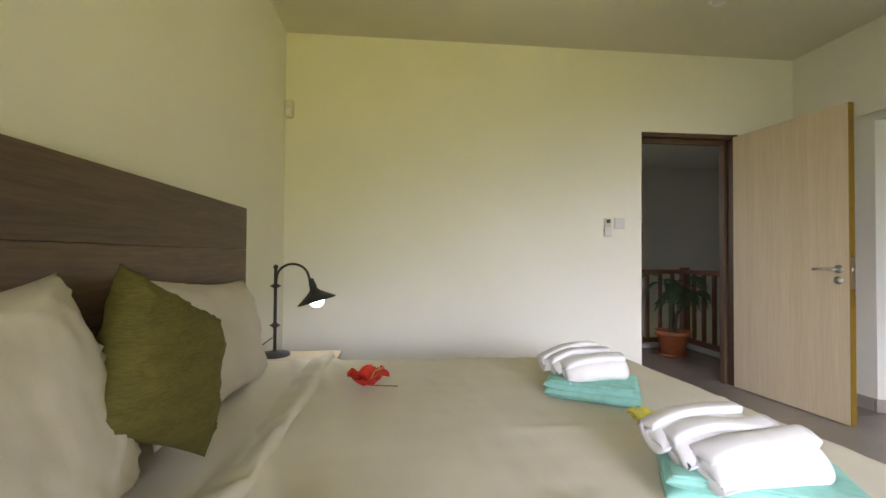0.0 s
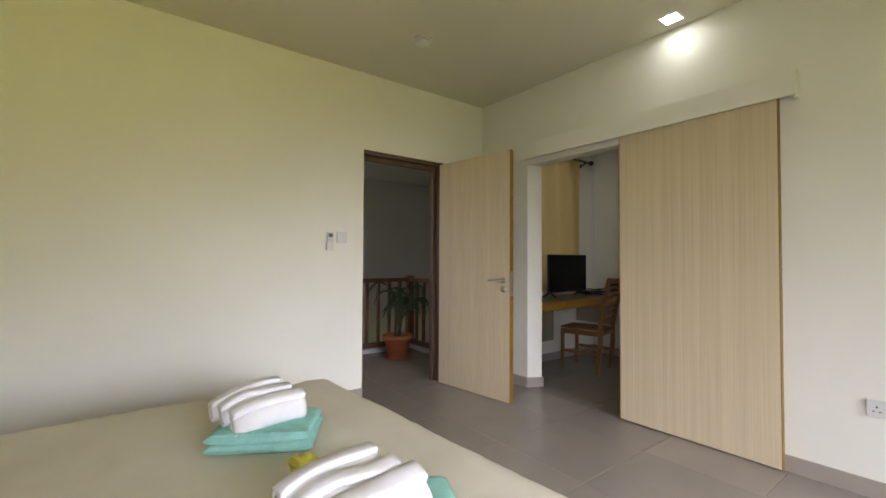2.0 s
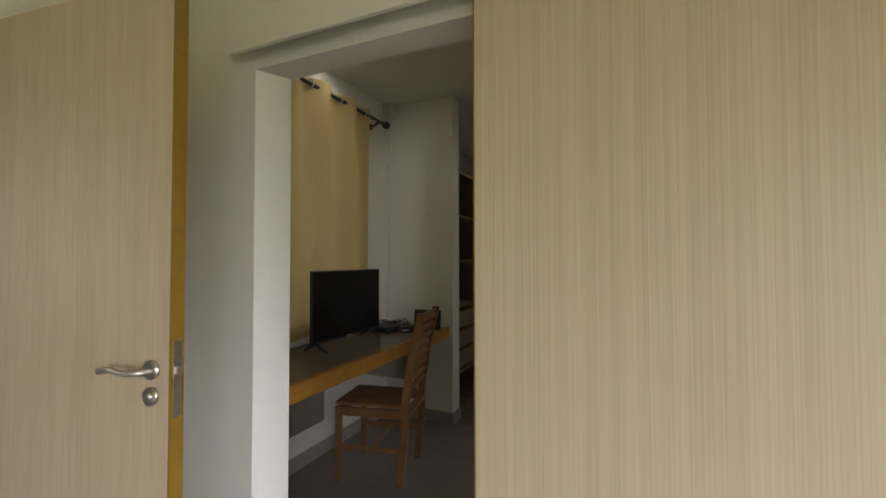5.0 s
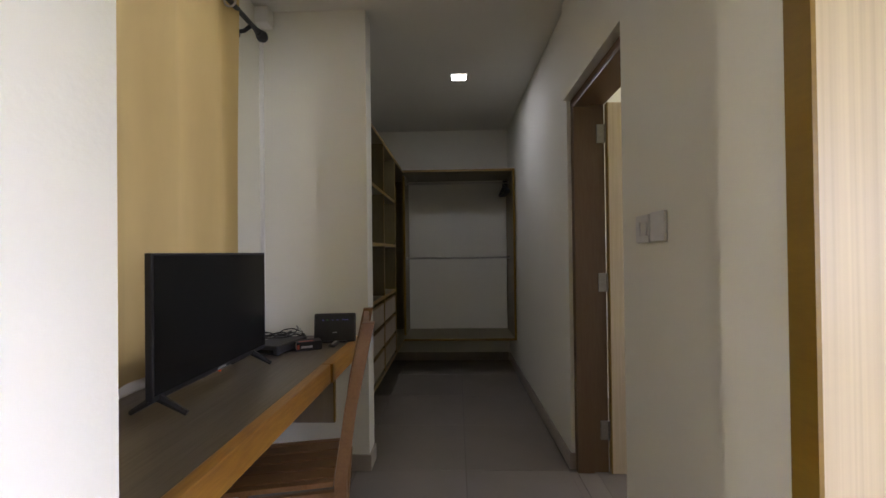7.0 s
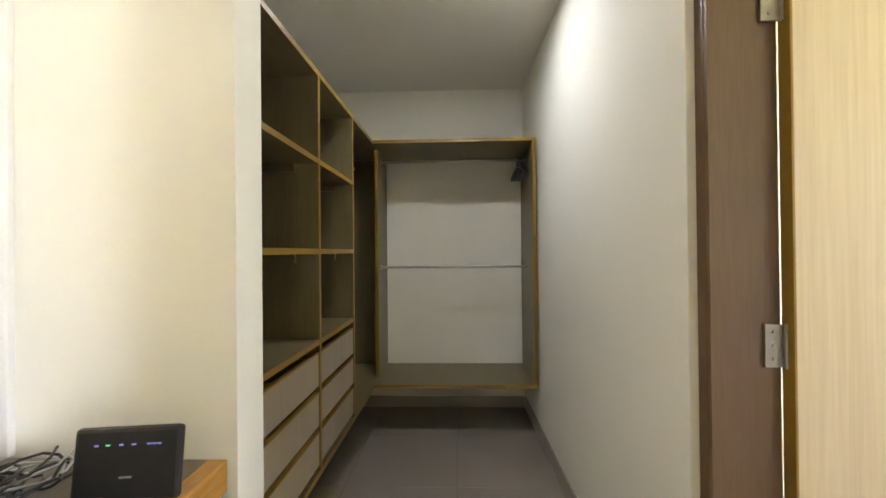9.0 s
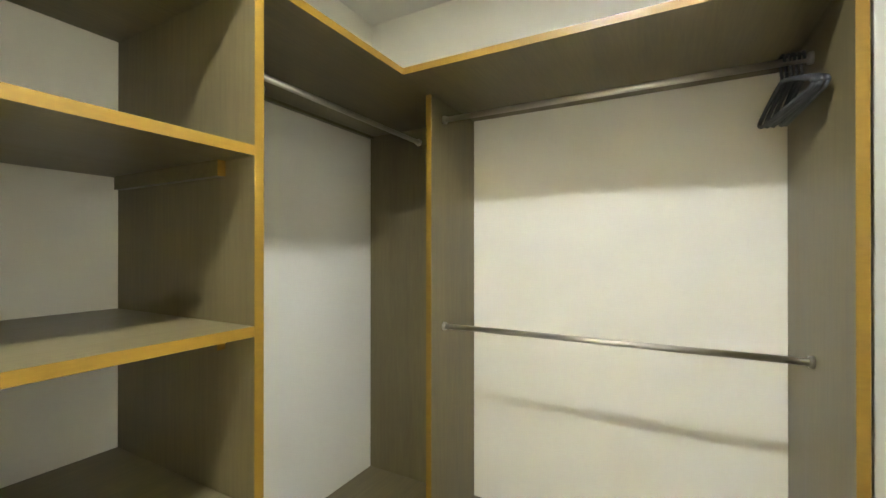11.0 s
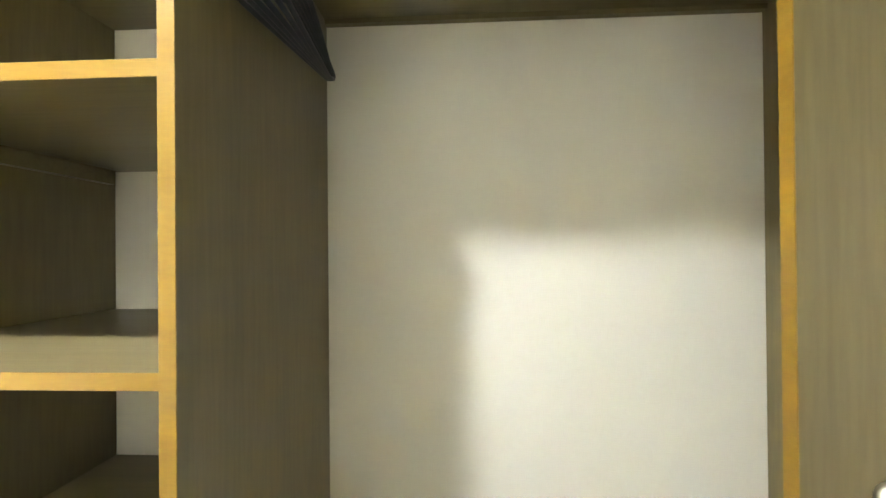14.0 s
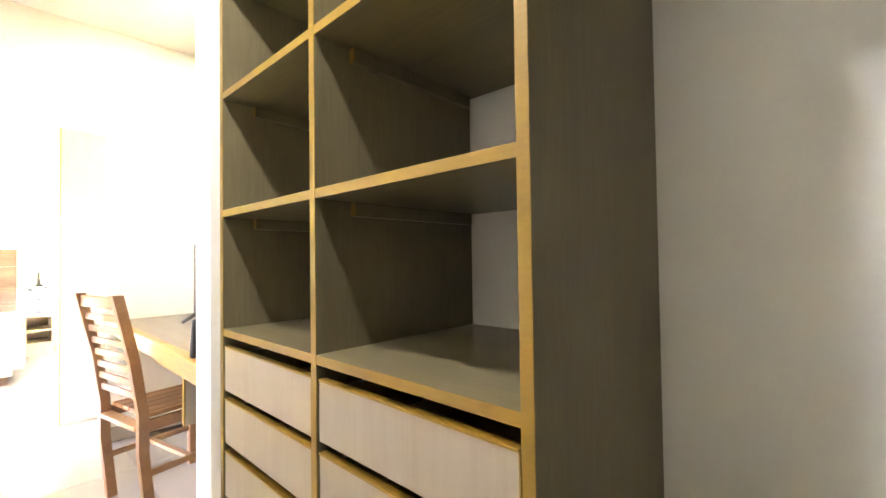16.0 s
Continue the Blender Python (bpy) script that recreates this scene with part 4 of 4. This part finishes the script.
def desk_chair():
    """Built facing +y with its back legs on y = 0, then turned."""
    M = Matrix.Translation((4.675, 2.475, 0)) @ Euler((0, 0, radians(12))).to_matrix().to_4x4()
    t = thing("desk_chair", (4.65, 2.65, 0), "brown teak slat-back chair pushed in at the desk", "chair")
    hw, dp, sh = 0.185, 0.40, 0.45

    def bar(p, q, w, d, name):
        p, q = Vector(p), Vector(q)
        z = (q - p).normalized()
        x = Vector((1, 0, 0)) if abs(z.x) < 0.9 else Vector((0, 1, 0))
        x = (x - z * x.dot(z)).normalized()
        y = z.cross(x)
        R = Matrix((x, y, z)).transposed().to_4x4()
        m = M @ Matrix.Translation((p + q) / 2) @ R
        part(name, boxes((-w / 2, w / 2, -d / 2, d / 2, -(q - p).length / 2, (q - p).length / 2), bevel=0.003, m=m), TEAK, t)
    for s in (-1, 1):
        # back post: leg, then a raked upper part
        bm = bmesh.new()
        prof = [(0.030, 0.0), (0.0, 0.30), (0.0, 0.46), (-0.035, 0.70), (-0.095, 0.975)]
        for (ya, za), (yb, zb) in zip(prof, prof[1:]):
            vs = []
            for (yy, zz) in ((ya, za), (yb, zb)):
                for dx, dy in ((-0.014, -0.02), (0.014, -0.02), (0.014, 0.02), (-0.014, 0.02)):
                    vs.append(bm.verts.new(M @ Vector((s * hw + dx, yy + dy, zz))))
            for k in range(4):
                bm.faces.new((vs[k], vs[(k + 1) % 4], vs[4 + (k + 1) % 4], vs[4 + k]))
            if za == 0.0:
                bm.faces.new(vs[:4][::-1])
            if zb == 0.975:
                bm.faces.new(vs[4:])
        bmesh.ops.remove_doubles(bm, verts=bm.verts, dist=0.0005)
        part("back_post", bm, TEAK, t)
        bar((s * hw, dp, 0), (s * hw, dp, sh - 0.02), 0.03, 0.034, "leg")
        bar((s * hw, 0.02, 0.405), (s * hw, dp - 0.017, 0.405), 0.02, 0.05, "seat_rail")
        bar((s * hw, 0.02, 0.20), (s * hw, dp - 0.017, 0.20), 0.018, 0.028, "stretcher")
    bar((-hw + 0.015, dp, 0.40), (hw - 0.015, dp, 0.40), 0.05, 0.02, "seat_rail")
    bar((-hw + 0.015, 0.0, 0.40), (hw - 0.015, 0.0, 0.40), 0.05, 0.02, "seat_rail")
    bar((-hw + 0.01, 0.20, 0.20), (hw - 0.01, 0.20, 0.20), 0.028, 0.018, "stretcher")
    for k in range(6):
        x0 = -hw - 0.02 + k * 0.0690
        part("seat_slat", boxes((x0 if 0 < k < 5 else max(x0, -hw + 0.016) if k == 0 else x0, x0 + 0.062 if k < 5 else hw - 0.016, 0.025, dp + 0.03, sh - 0.018, sh), bevel=0.003, m=M), TEAK, t)
    for k in range(7):
        z = 0.535 + k * 0.056
        y = -0.035 * (z - 0.46) / 0.24 if z < 0.70 else -0.035 - 0.06 * (z - 0.70) / 0.275
        part("back_slat", boxes((-hw + 0.014, hw - 0.014, y - 0.008, y + 0.008, z - 0.014, z + 0.014), bevel=0.003, m=M), TEAK, t)
    part("top_rail", boxes((-hw + 0.014, hw - 0.014, -0.098, -0.076, 0.915, 0.965), bevel=0.004, m=M), TEAK, t)


desk_chair()


def television():
    t = thing("television", (4.59, 2.92, 0.75), "black flat screen television on two splayed feet", "television")
    x0, x1, z0, z1, y = 4.25, 4.93, 0.800, 1.212, 2.885
    part("casing", boxes((x0, x1, y, y + 0.022, z0, z1), bevel=0.004), PLASTB, t)
    part("back_housing", boxes((x0 + 0.10, x1 - 0.10, y + 0.0225, y + 0.06, z0 + 0.03, z1 - 0.14), bevel=0.008), PLASTB, t)
    part("screen", boxes((x0 + 0.008, x1 - 0.008, y - 0.0012, y - 0.0002, z0 + 0.016, z1 - 0.008)), SCREEN, t, "dark glossy screen")
    part("logo_plate", boxes((4.565, 4.615, y - 0.0016, y - 0.0003, z0 + 0.004, z0 + 0.011)), PRINT, t)
    part("standby_light", boxes((4.575, 4.583, y - 0.002, y + 0.004, z0 - 0.005, z0 - 0.001)), LEDR, t)
    for cx in (4.285, 4.82):
        for s in (-1, 1):
            part("foot", tube(bmesh.new(), [(cx, y + 0.011 + s * 0.004, z0 + 0.004), (cx + 0.005, y + 0.011 + s * 0.082, 0.7585)], 0.012, 6, 0.008), PLASTB, t)


television()

sb = thing("set_top_box", (5.09, 2.905, 0.75), "black television box lying on the desk", "set-top box")
MB = Matrix.Translation((5.09, 2.905, 0.752)) @ Euler((0, 0, radians(-14))).to_matrix().to_4x4()
part("body", boxes((-0.115, 0.115, -0.09, 0.09, 0.004, 0.044), bevel=0.008, m=MB), PLASTB, sb)
part("front_strip", boxes((-0.1165, -0.115, -0.07, 0.07, 0.012, 0.026), m=MB), SCREEN, sb)
for a in (-0.09, 0.09):
    for b in (-0.07, 0.07):
        part("foot", boxes((a - 0.01, a + 0.01, b - 0.01, b + 0.01, -0.0015, 0.0045), m=MB), PLASTB, sb)

bk = thing("book", (5.115, 2.745, 0.75), "thick dark pocket book with a red band", "book")
MK = Matrix.Translation((5.105, 2.760, 0.7515)) @ Euler((0, 0, radians(-62))).to_matrix().to_4x4()
part("page_block", boxes((-0.056, 0.0575, -0.034, 0.038, 0.003, 0.038), m=MK), PAPER, bk)
part("cover", boxes((-0.058, 0.058, -0.0365, 0.040, 0.0, 0.0028), (-0.058, 0.058, -0.0365, 0.040, 0.0382, 0.041), (-0.058, 0.058, -0.0375, -0.0345, 0.0028, 0.0382), m=MK), BOOKC, bk)
part("title_band", boxes((-0.036, 0.014, -0.0382, -0.0376, 0.013, 0.023), m=MK), PRINT, bk)
part("cover_band", boxes((-0.045, 0.02, -0.028, -0.004, 0.0411, 0.0415), m=MK), BOOKR, bk)
part("spine_mark", boxes((-0.054, -0.044, -0.0382, -0.0376, 0.010, 0.030), m=MK), BOOKR, bk)

rt = thing("router", (5.25, 2.67, 0.75), "black upright wireless router with status lights", "router")
MR = Matrix.Translation((5.25, 2.675, 0.751)) @ Euler((0, 0, radians(8))).to_matrix().to_4x4() @ Euler((0, radians(8), 0)).to_matrix().to_4x4()
part("body", boxes((0.0, 0.022, -0.105, 0.105, 0.0, 0.148), bevel=0.009, m=MR), PLASTB, rt)
part("stand", boxes((-0.012, 0.06, -0.06, 0.06, 0.0, 0.009), bevel=0.003, m=MR @ Euler((0, radians(-8), 0)).to_matrix().to_4x4()), PLASTB, rt)
for k, yy in enumerate((0.06, 0.038, 0.012, -0.012, -0.042, -0.052, -0.062)):
    part("status_light", boxes((-0.0012, -0.0002, yy - 0.004, yy + 0.004, 0.112, 0.115), m=MR), LEDG if k == 1 else LEDB, rt)
part("logo_plate", boxes((-0.0012, -0.0002, -0.012, 0.012, 0.048, 0.052), m=MR), PRINT, rt)

rm = thing("remote_control", (5.16, 2.655, 0.75), "small black remote lying on the desk", "remote")
part("body", boxes((5.13, 5.22, 2.640, 2.670, 0.751, 0.766), bevel=0.004), PLASTB, rm)
for k in range(5):
    part("button", boxes((5.14 + 0.015 * k, 5.149 + 0.015 * k, 2.650, 2.660, 0.766, 0.768)), PRINT, rm)


def cables():
    rnd = random.Random(12)
    for c in range(9):
        t = thing("cable_coil", (5.30, 2.98, 0.75), "tangled black cables on the desk" if c != 4 and c != 7 else "pale bundled cable on the desk", "cable")
        cx, cy = 5.27 + rnd.uniform(-0.12, 0.08), 3.0 + rnd.uniform(-0.14, 0.03)
        pts = []
        for k in range(44):
            a = k * 0.42
            r = 0.06 + 0.035 * math.sin(k * 0.37 + c)
            pts.append((min(cx + r * math.cos(a) * 1.3, 5.42), min(cy + r * math.sin(a), 3.10), 0.757 + 0.0012 * k * (0.5 + 0.5 * math.sin(a * 0.5 + c)) + 0.012 * abs(math.sin(k * 0.8 + c))))
        part("cord", tube(bmesh.new(), pts, 0.0032, 6), PLASTB if c != 4 and c != 7 else PRINT, t, smooth=True)
    a = thing("power_adapter", (5.06, 3.05, 0.75), "black plug-in power adapter on the desk", "adapter")
    part("body", boxes((5.04, 5.13, 3.055, 3.10, 0.751, 0.80), bevel=0.005), PLASTB, a)


cables()


def curtain():
    t = thing("curtain", (4.4, 3.06, 0.83), "ochre eyelet curtain drawn across the window", "curtain")
    bm = bmesh.new()
    n, rows, g = 150, 16, []
    x0, x1 = 3.80, 5.065
    for i in range(n + 1):
        f = i / n
        row = []
        for j in range(rows + 1):
            h = j / rows
            x = x0 + (x1 - x0) * f
            ph = (x1 - x) / 0.285 * 2 * math.pi
            amp = 0.032 * (0.55 + 0.45 * h)
            y = 3.068 + amp * math.sin(ph + 0.25 * math.sin(5 * h)) + 0.006 * noise.noise(Vector((x * 4, h * 2, 3)))
            row.append(bm.verts.new((x, y, 0.805 + (2.415 - 0.805) * h)))
        g.append(row)
    for i in range(n):
        for j in range(rows):
            bm.faces.new((g[i][j], g[i + 1][j], g[i + 1][j + 1], g[i][j + 1]))
    part("cloth", bm, CURT, t, smooth=True)
    for k in range(9):
        x = 5.07 - 0.0712 - 0.1425 * k
        if x > 3.82:
            e = bmesh.new()
            pts = [(x, 3.068 + 0.026 * math.cos(a), 2.365 + 0.026 * math.sin(a)) for a in (2 * math.pi * q / 18 for q in range(19))]
            tube(e, pts, 0.005, 6, cap=False)
            part("eyelet", e, STEEL, t, "silver eyelet ring", True)
    r = thing("curtain_rod", (4.5, 3.07, 2.365), "black metal curtain rod with ball ends", "curtain rod")
    part("rod", tube(bmesh.new(), [(3.76, 3.068, 2.365), (5.27, 3.068, 2.365)], 0.0125, 12), IRON, r, smooth=True)
    part("finial", lathe(bmesh.new(), [(0, 0), (0.017, 0.0), (0.018, 0.012), (0.014, 0.02), (0.026, 0.034), (0.031, 0.052), (0.026, 0.070), (0.012, 0.08), (0, 0.082)], (5.262, 3.068, 2.365), 20, pose(0, 0, 0, 0, 90, 0)), IRON, r, smooth=True)
    b = bmesh.new()
    tube(b, [(5.19, 3.138, 2.325), (5.19, 3.10, 2.33), (5.19, 3.068, 2.352)], 0.010, 8)
    lathe(b, [(0, 0), (0.026, 0), (0.026, 0.006), (0, 0.008)], (5.19, 3.139, 2.325), 16, pose(0, 0, 0, 90, 0, 0))
    part("bracket", b, IRON, r, smooth=True)


curtain()
tk = thing("cable_trunking", (5.45, 3.12, 0.75), "white cable trunking and junction box in the corner", "trunking")
part("channel", boxes((5.428, 5.4475, 3.120, 3.1395, 0.751, 2.47), bevel=0.002), WHITE, tk)
part("junction_box", boxes((5.37, 5.4475, 3.062, 3.1395, 2.47, 2.565), bevel=0.006), WHITE, tk)


def bath_door():
    t = thing("door_3", (5.44, 0.9, 0), "pale oak laminate door standing open into the bathroom", "door", "", "structure")
    part("leaf", boxes((5.400, 5.438, 0.462, 1.226, 0.010, 2.000)), OAK, t)
    part("edge_band", boxes((5.400, 5.438, 1.226, 1.231, 0.010, 2.000)), EDGE, t, "amber edge band")
    for z in (0.23, 1.03, 1.84):
        h = boxes((5.426, 5.4345, 1.236, 1.278, z - 0.05, z + 0.05), bevel=0.001)
        tube(h, [(5.424, 1.2325, z - 0.052), (5.424, 1.2325, z + 0.052)], 0.0065, 8)
        for k in range(3):
            tube(h, [(5.4262, 1.258, z - 0.032 + 0.032 * k), (5.4235, 1.258, z - 0.032 + 0.032 * k)], 0.005, 8)
        part("hinge", h, HINGE, t, "steel butt hinge", False)


bath_door()


# ---- closet ----
ZT, ZB, YF, YB = 2.0, 0.352, 2.572, 3.137
TH = 0.022


def edged(name, parent, dims, material, edge_axis, label=""):
    """A board with an amber band on its front edge: edge_axis 'y' (front at low y) or 'x' (front at low x)."""
    x0, x1, y0, y1, z0, z1 = dims
    e = 0.0022
    if edge_axis == "y":
        p = part(name, boxes((x0, x1, y0 + e, y1, z0, z1)), material, parent, label)
        part("edge_band", boxes((x0, x1, y0, y0 + e, z0, z1), bevel=0.0006), EDGE, p, "amber edge band")
    else:
        p = part(name, boxes((x0 + e, x1, y0, y1, z0, z1)), material, parent, label)
        part("edge_band", boxes((x0, x0 + e, y0, y1, z0, z1), bevel=0.0006), EDGE, p, "amber edge band")
    return p


def shelf_unit():
    t = thing("shelf_unit", (6.15, 2.85, ZB), "taupe wood open wardrobe shelves over six drawers", "wardrobe")
    X = [5.588, 6.150, 6.712]
    edged("side_panel", t, (X[0], X[0] + TH, YF, YB, ZB, ZT), MELA, "y")
    edged("divider", t, (X[1], X[1] + TH, YF, YB, ZB, ZT), MELA, "y")
    edged("side_panel", t, (X[2], X[2] + TH, YF, YB, ZB, ZT), MELA, "y")
    for a, b in ((X[0] + TH, X[1]), (X[1] + TH, X[2])):
        for z in (1.630, 1.252, 0.874):
            edged("shelf", t, (a, b, YF + 0.001, YB, z, z + TH), MELAX, "y")
            if z > 1:
                for s in (a, b):
                    x0, x1 = (s, s + 0.018) if s == a else (s - 0.018, s)
                    c = part("cleat", boxes((x0, x1, YF + 0.10, YB - 0.02, z - 0.036, z - 0.001)), MELAX, t)
                    part("edge_band", boxes((x0, x1, YF + 0.098, YF + 0.0998, z - 0.036, z - 0.001)), EDGE, c)
        for k in range(3):
            z1 = 0.838 - 0.164 * k
            d = part("drawer", boxes((a + 0.006, b - 0.006, YF + 0.004, YF + 0.020, z1 - 0.135, z1), bevel=0.001), DRAWER, t, "pale taupe drawer front")
            part("edge_band", boxes((a + 0.006, b - 0.006, YF + 0.002, YF + 0.022, z1 + 0.0001, z1 + 0.0045)), EDGE, d, "amber edge band")
            part("edge_band", boxes((b - 0.0058, b - 0.0030, YF + 0.002, YF + 0.022, z1 - 0.135, z1)), EDGE, d, "amber edge band")
            part("tray", boxes((a + 0.016, a + 0.028, YF + 0.021, YB - 0.06, z1 - 0.125, z1 - 0.02), (b - 0.028, b - 0.016, YF + 0.021, YB - 0.06, z1 - 0.125, z1 - 0.02),
                               (a + 0.028, b - 0.028, YF + 0.021, YB - 0.06, z1 - 0.125, z1 - 0.115), (a + 0.028, b - 0.028, YB - 0.075, YB - 0.0605, z1 - 0.114, z1 - 0.02)), MELA, d)
        part("back_board", boxes((a, b, YB - 0.012, YB, ZB + 0.0005, 0.873)), MELA, t)
    lo = part("bottom_board", boxes((X[0], X[2] + TH, YF + 0.002, YB, ZB - TH, ZB)), MELAX, t)
    part("edge_band", boxes((X[0], X[2] + TH, YF, YF + 0.002, ZB - TH, ZB)), EDGE, lo)
    return t


shelf_unit()


def corner_wardrobe():
    t = thing("corner_wardrobe", (7.5, 2.4, ZB), "taupe wood corner hanging wardrobe with chrome rails", "wardrobe")
    xf, xw, ys = 7.26, 7.822, 1.466
    # top: one long board over the shelves and one along the end wall
    a = part("top_panel", boxes((5.588, xw, YF + 0.0024, YB, ZT + 0.0005, ZT + TH)), MELAX, t)
    part("edge_band", boxes((5.588, xf, YF, YF + 0.0022, ZT + 0.0005, ZT + TH)), EDGE, a, "amber edge band")
    b = part("top_panel", boxes((xf + 0.0024, xw, ys, YF + 0.0022, ZT + 0.0005, ZT + TH)), MELAX, t)
    part("edge_band", boxes((xf, xf + 0.0022, ys, YF + 0.0022, ZT + 0.0005, ZT + TH)), EDGE, b, "amber edge band")
    a = part("bottom_board", boxes((6.7345, xw, YF + 0.0024, YB, ZB - TH, ZB)), MELAX, t)
    part("edge_band", boxes((6.7345, xf, YF, YF + 0.0022, ZB - TH, ZB)), EDGE, a)
    b = part("bottom_board", boxes((xf + 0.0024, xw, ys, YF + 0.0022, ZB - TH, ZB)), MELAX, t)
    part("edge_band", boxes((xf, xf + 0.0022, ys, YF + 0.0022, ZB - TH, ZB)), EDGE, b)
    edged("divider", t, (7.447, xw, YF + 0.004, YF + 0.004 + TH, ZB, ZT), MELA, "x")
    edged("side_panel", t, (xf, xw, ys, ys + TH, ZB, ZT), MELA, "x")
    part("lining_panel", boxes((xw - 0.018, xw, YF + 0.004 + TH, YB, ZB, ZT)), MELA, t)
    part("back_rail", boxes((6.735, xw - 0.018, YB - 0.018, YB, ZT - 0.012, ZT)), MELAX, t)

    def rail(p, q):
        p, q = Vector(p), Vector(q)
        d = (q - p).normalized()
        r = part("hanging_rail", tube(bmesh.new(), [p, q], 0.0098, 16), STEEL, t, "polished chrome hanging rail", True)
        for e, s in ((p, 1), (q, -1)):
            part("end_socket", tube(bmesh.new(), [e + d * s * 0.0005, e + d * s * 0.010], 0.016, 16), STEEL, r, smooth=True)
    rail((6.7345, 2.85, 1.936), (xw - 0.0185, 2.85, 1.936))
    rail((7.541, YF + 0.0035, 1.930), (7.541, ys + TH + 0.0005, 1.930))
    rail((7.541, YF + 0.0035, 1.143), (7.541, ys + TH + 0.0005, 1.143))


corner_wardrobe()


def hanger(at, turn, tilt=0.0):
    """A moulded clothes hanger whose hook lies over a rail at the point given."""
    t = thing("clothes_hanger", at, "dark grey plastic clothes hanger on the chrome rail", "hanger", "clothes hangers")
    R = Matrix.Translation(at) @ Euler((0, 0, radians(turn))).to_matrix().to_4x4() @ Euler((0, radians(tilt), 0)).to_matrix().to_4x4()
    pts = []
    for k in range(13):
        a = radians(200 - k * 20.5)
        pts.append(R @ Vector((0.017 * math.cos(a), 0, 0.001 + 0.017 * math.sin(a))))
    pts += [R @ Vector((0.006, 0, -0.028)), R @ Vector((0.0, 0, -0.05))]
    part("hook", tube(bmesh.new(), pts, 0.0038, 8), HANGER, t, smooth=True)
    bm = bmesh.new()
    sh = [(-0.185, -0.118), (-0.176, -0.109), (-0.12, -0.086), (-0.05, -0.062), (0.0, -0.050), (0.05, -0.062), (0.12, -0.086), (0.176, -0.109), (0.185, -0.118)]
    tube(bm, [R @ Vector((x, 0, z)) for x, z in sh], 0.0058, 10)
    part("shoulder", bm, HANGER, t, smooth=True)
    part("crossbar", tube(bmesh.new(), [R @ Vector(p) for p in ((-0.183, 0, -0.121), (-0.165, 0, -0.128), (0.165, 0, -0.128), (0.183, 0, -0.121))], 0.005, 8), HANGER, t, smooth=True)
    return t


_rnd = random.Random(2)
for k in range(6):
    hanger((6.752 + 0.0085 * k, 2.855, 1.936 + 0.0005), 82 + 2.6 * k + _rnd.uniform(-1, 1), 0)
for k in range(5):
    hanger((7.541, 1.510 + 0.0105 * k, 1.930 + 0.0005), _rnd.uniform(-2, 3) + 1.5 * k, 0)

# ---- floor tiles ----
floor = structure("floor", boxes((-0.70, 3.73, -2.75, 3.37, -0.2, -0.003), (3.73, 7.98, 1.30, 3.30, -0.2, -0.003), (0.3, 3.76, 3.37, 4.66, -0.2, -0.003), (4.1, 6.7, -1.1, 1.30, -0.2, -0.003)),
                  GROUT, "taupe porcelain tile floor with thin joints", "floor")
BED_GRID, STUDY_GRID = (3.185, 1.94), (5.45, 2.01)
ROOMS = [((-0.54, 3.60, -2.6, 3.218), BED_GRID), ((3.73, 7.825, 1.445, 3.14), STUDY_GRID), ((0.3, 3.66, 3.375, 4.69), BED_GRID), ((4.2, 6.6, -1.0, 1.30), STUDY_GRID),
         ((3.60, 3.73, 1.675, 2.575), BED_GRID), ((2.275, 3.055, 3.218, 3.375), BED_GRID), ((4.70, 5.435, 1.30, 1.445), STUDY_GRID)]
TS = 0.605
_tile_meshes = {}


def tile_mesh(w, d):
    key = (round(w, 3), round(d, 3))
    if key not in _tile_meshes:
        bm = boxes((-w / 2, w / 2, -d / 2, d / 2, -0.008, 0.0))
        top = [e for e in bm.edges if all(v.co.z > -0.001 for v in e.verts)]
        bmesh.ops.bevel(bm, geom=top, offset=0.0012, segments=1, affect="EDGES")
        bmesh.ops.recalc_face_normals(bm, faces=bm.faces)
        me = bpy.data.meshes.new("tile")
        bm.to_mesh(me)
        bm.free()
        me.materials.append(TILE)
        _tile_meshes[key] = me
    return _tile_meshes[key]


for (x0, x1, y0, y1), (TX, TY) in ROOMS:
    i0, i1 = math.floor((x0 - TX) / TS), math.ceil((x1 - TX) / TS)
    j0, j1 = math.floor((y0 - TY) / TS), math.ceil((y1 - TY) / TS)
    for i in range(i0, i1):
        for j in range(j0, j1):
            a0, a1 = max(TX + i * TS, x0), min(TX + (i + 1) * TS, x1)
            b0, b1 = max(TY + j * TS, y0), min(TY + (j + 1) * TS, y1)
            gap = 0.0012
            a0, a1, b0, b1 = a0 + gap * (a0 > x0), a1 - gap * (a1 < x1), b0 + gap * (b0 > y0), b1 - gap * (b1 < y1)
            if a1 - a0 > 0.01 and b1 - b0 > 0.01:
                o = new("tile", tile_mesh(a1 - a0, b1 - b0))
                o.location = ((a0 + a1) / 2, (b0 + b1) / 2, 0)
                o.parent = floor
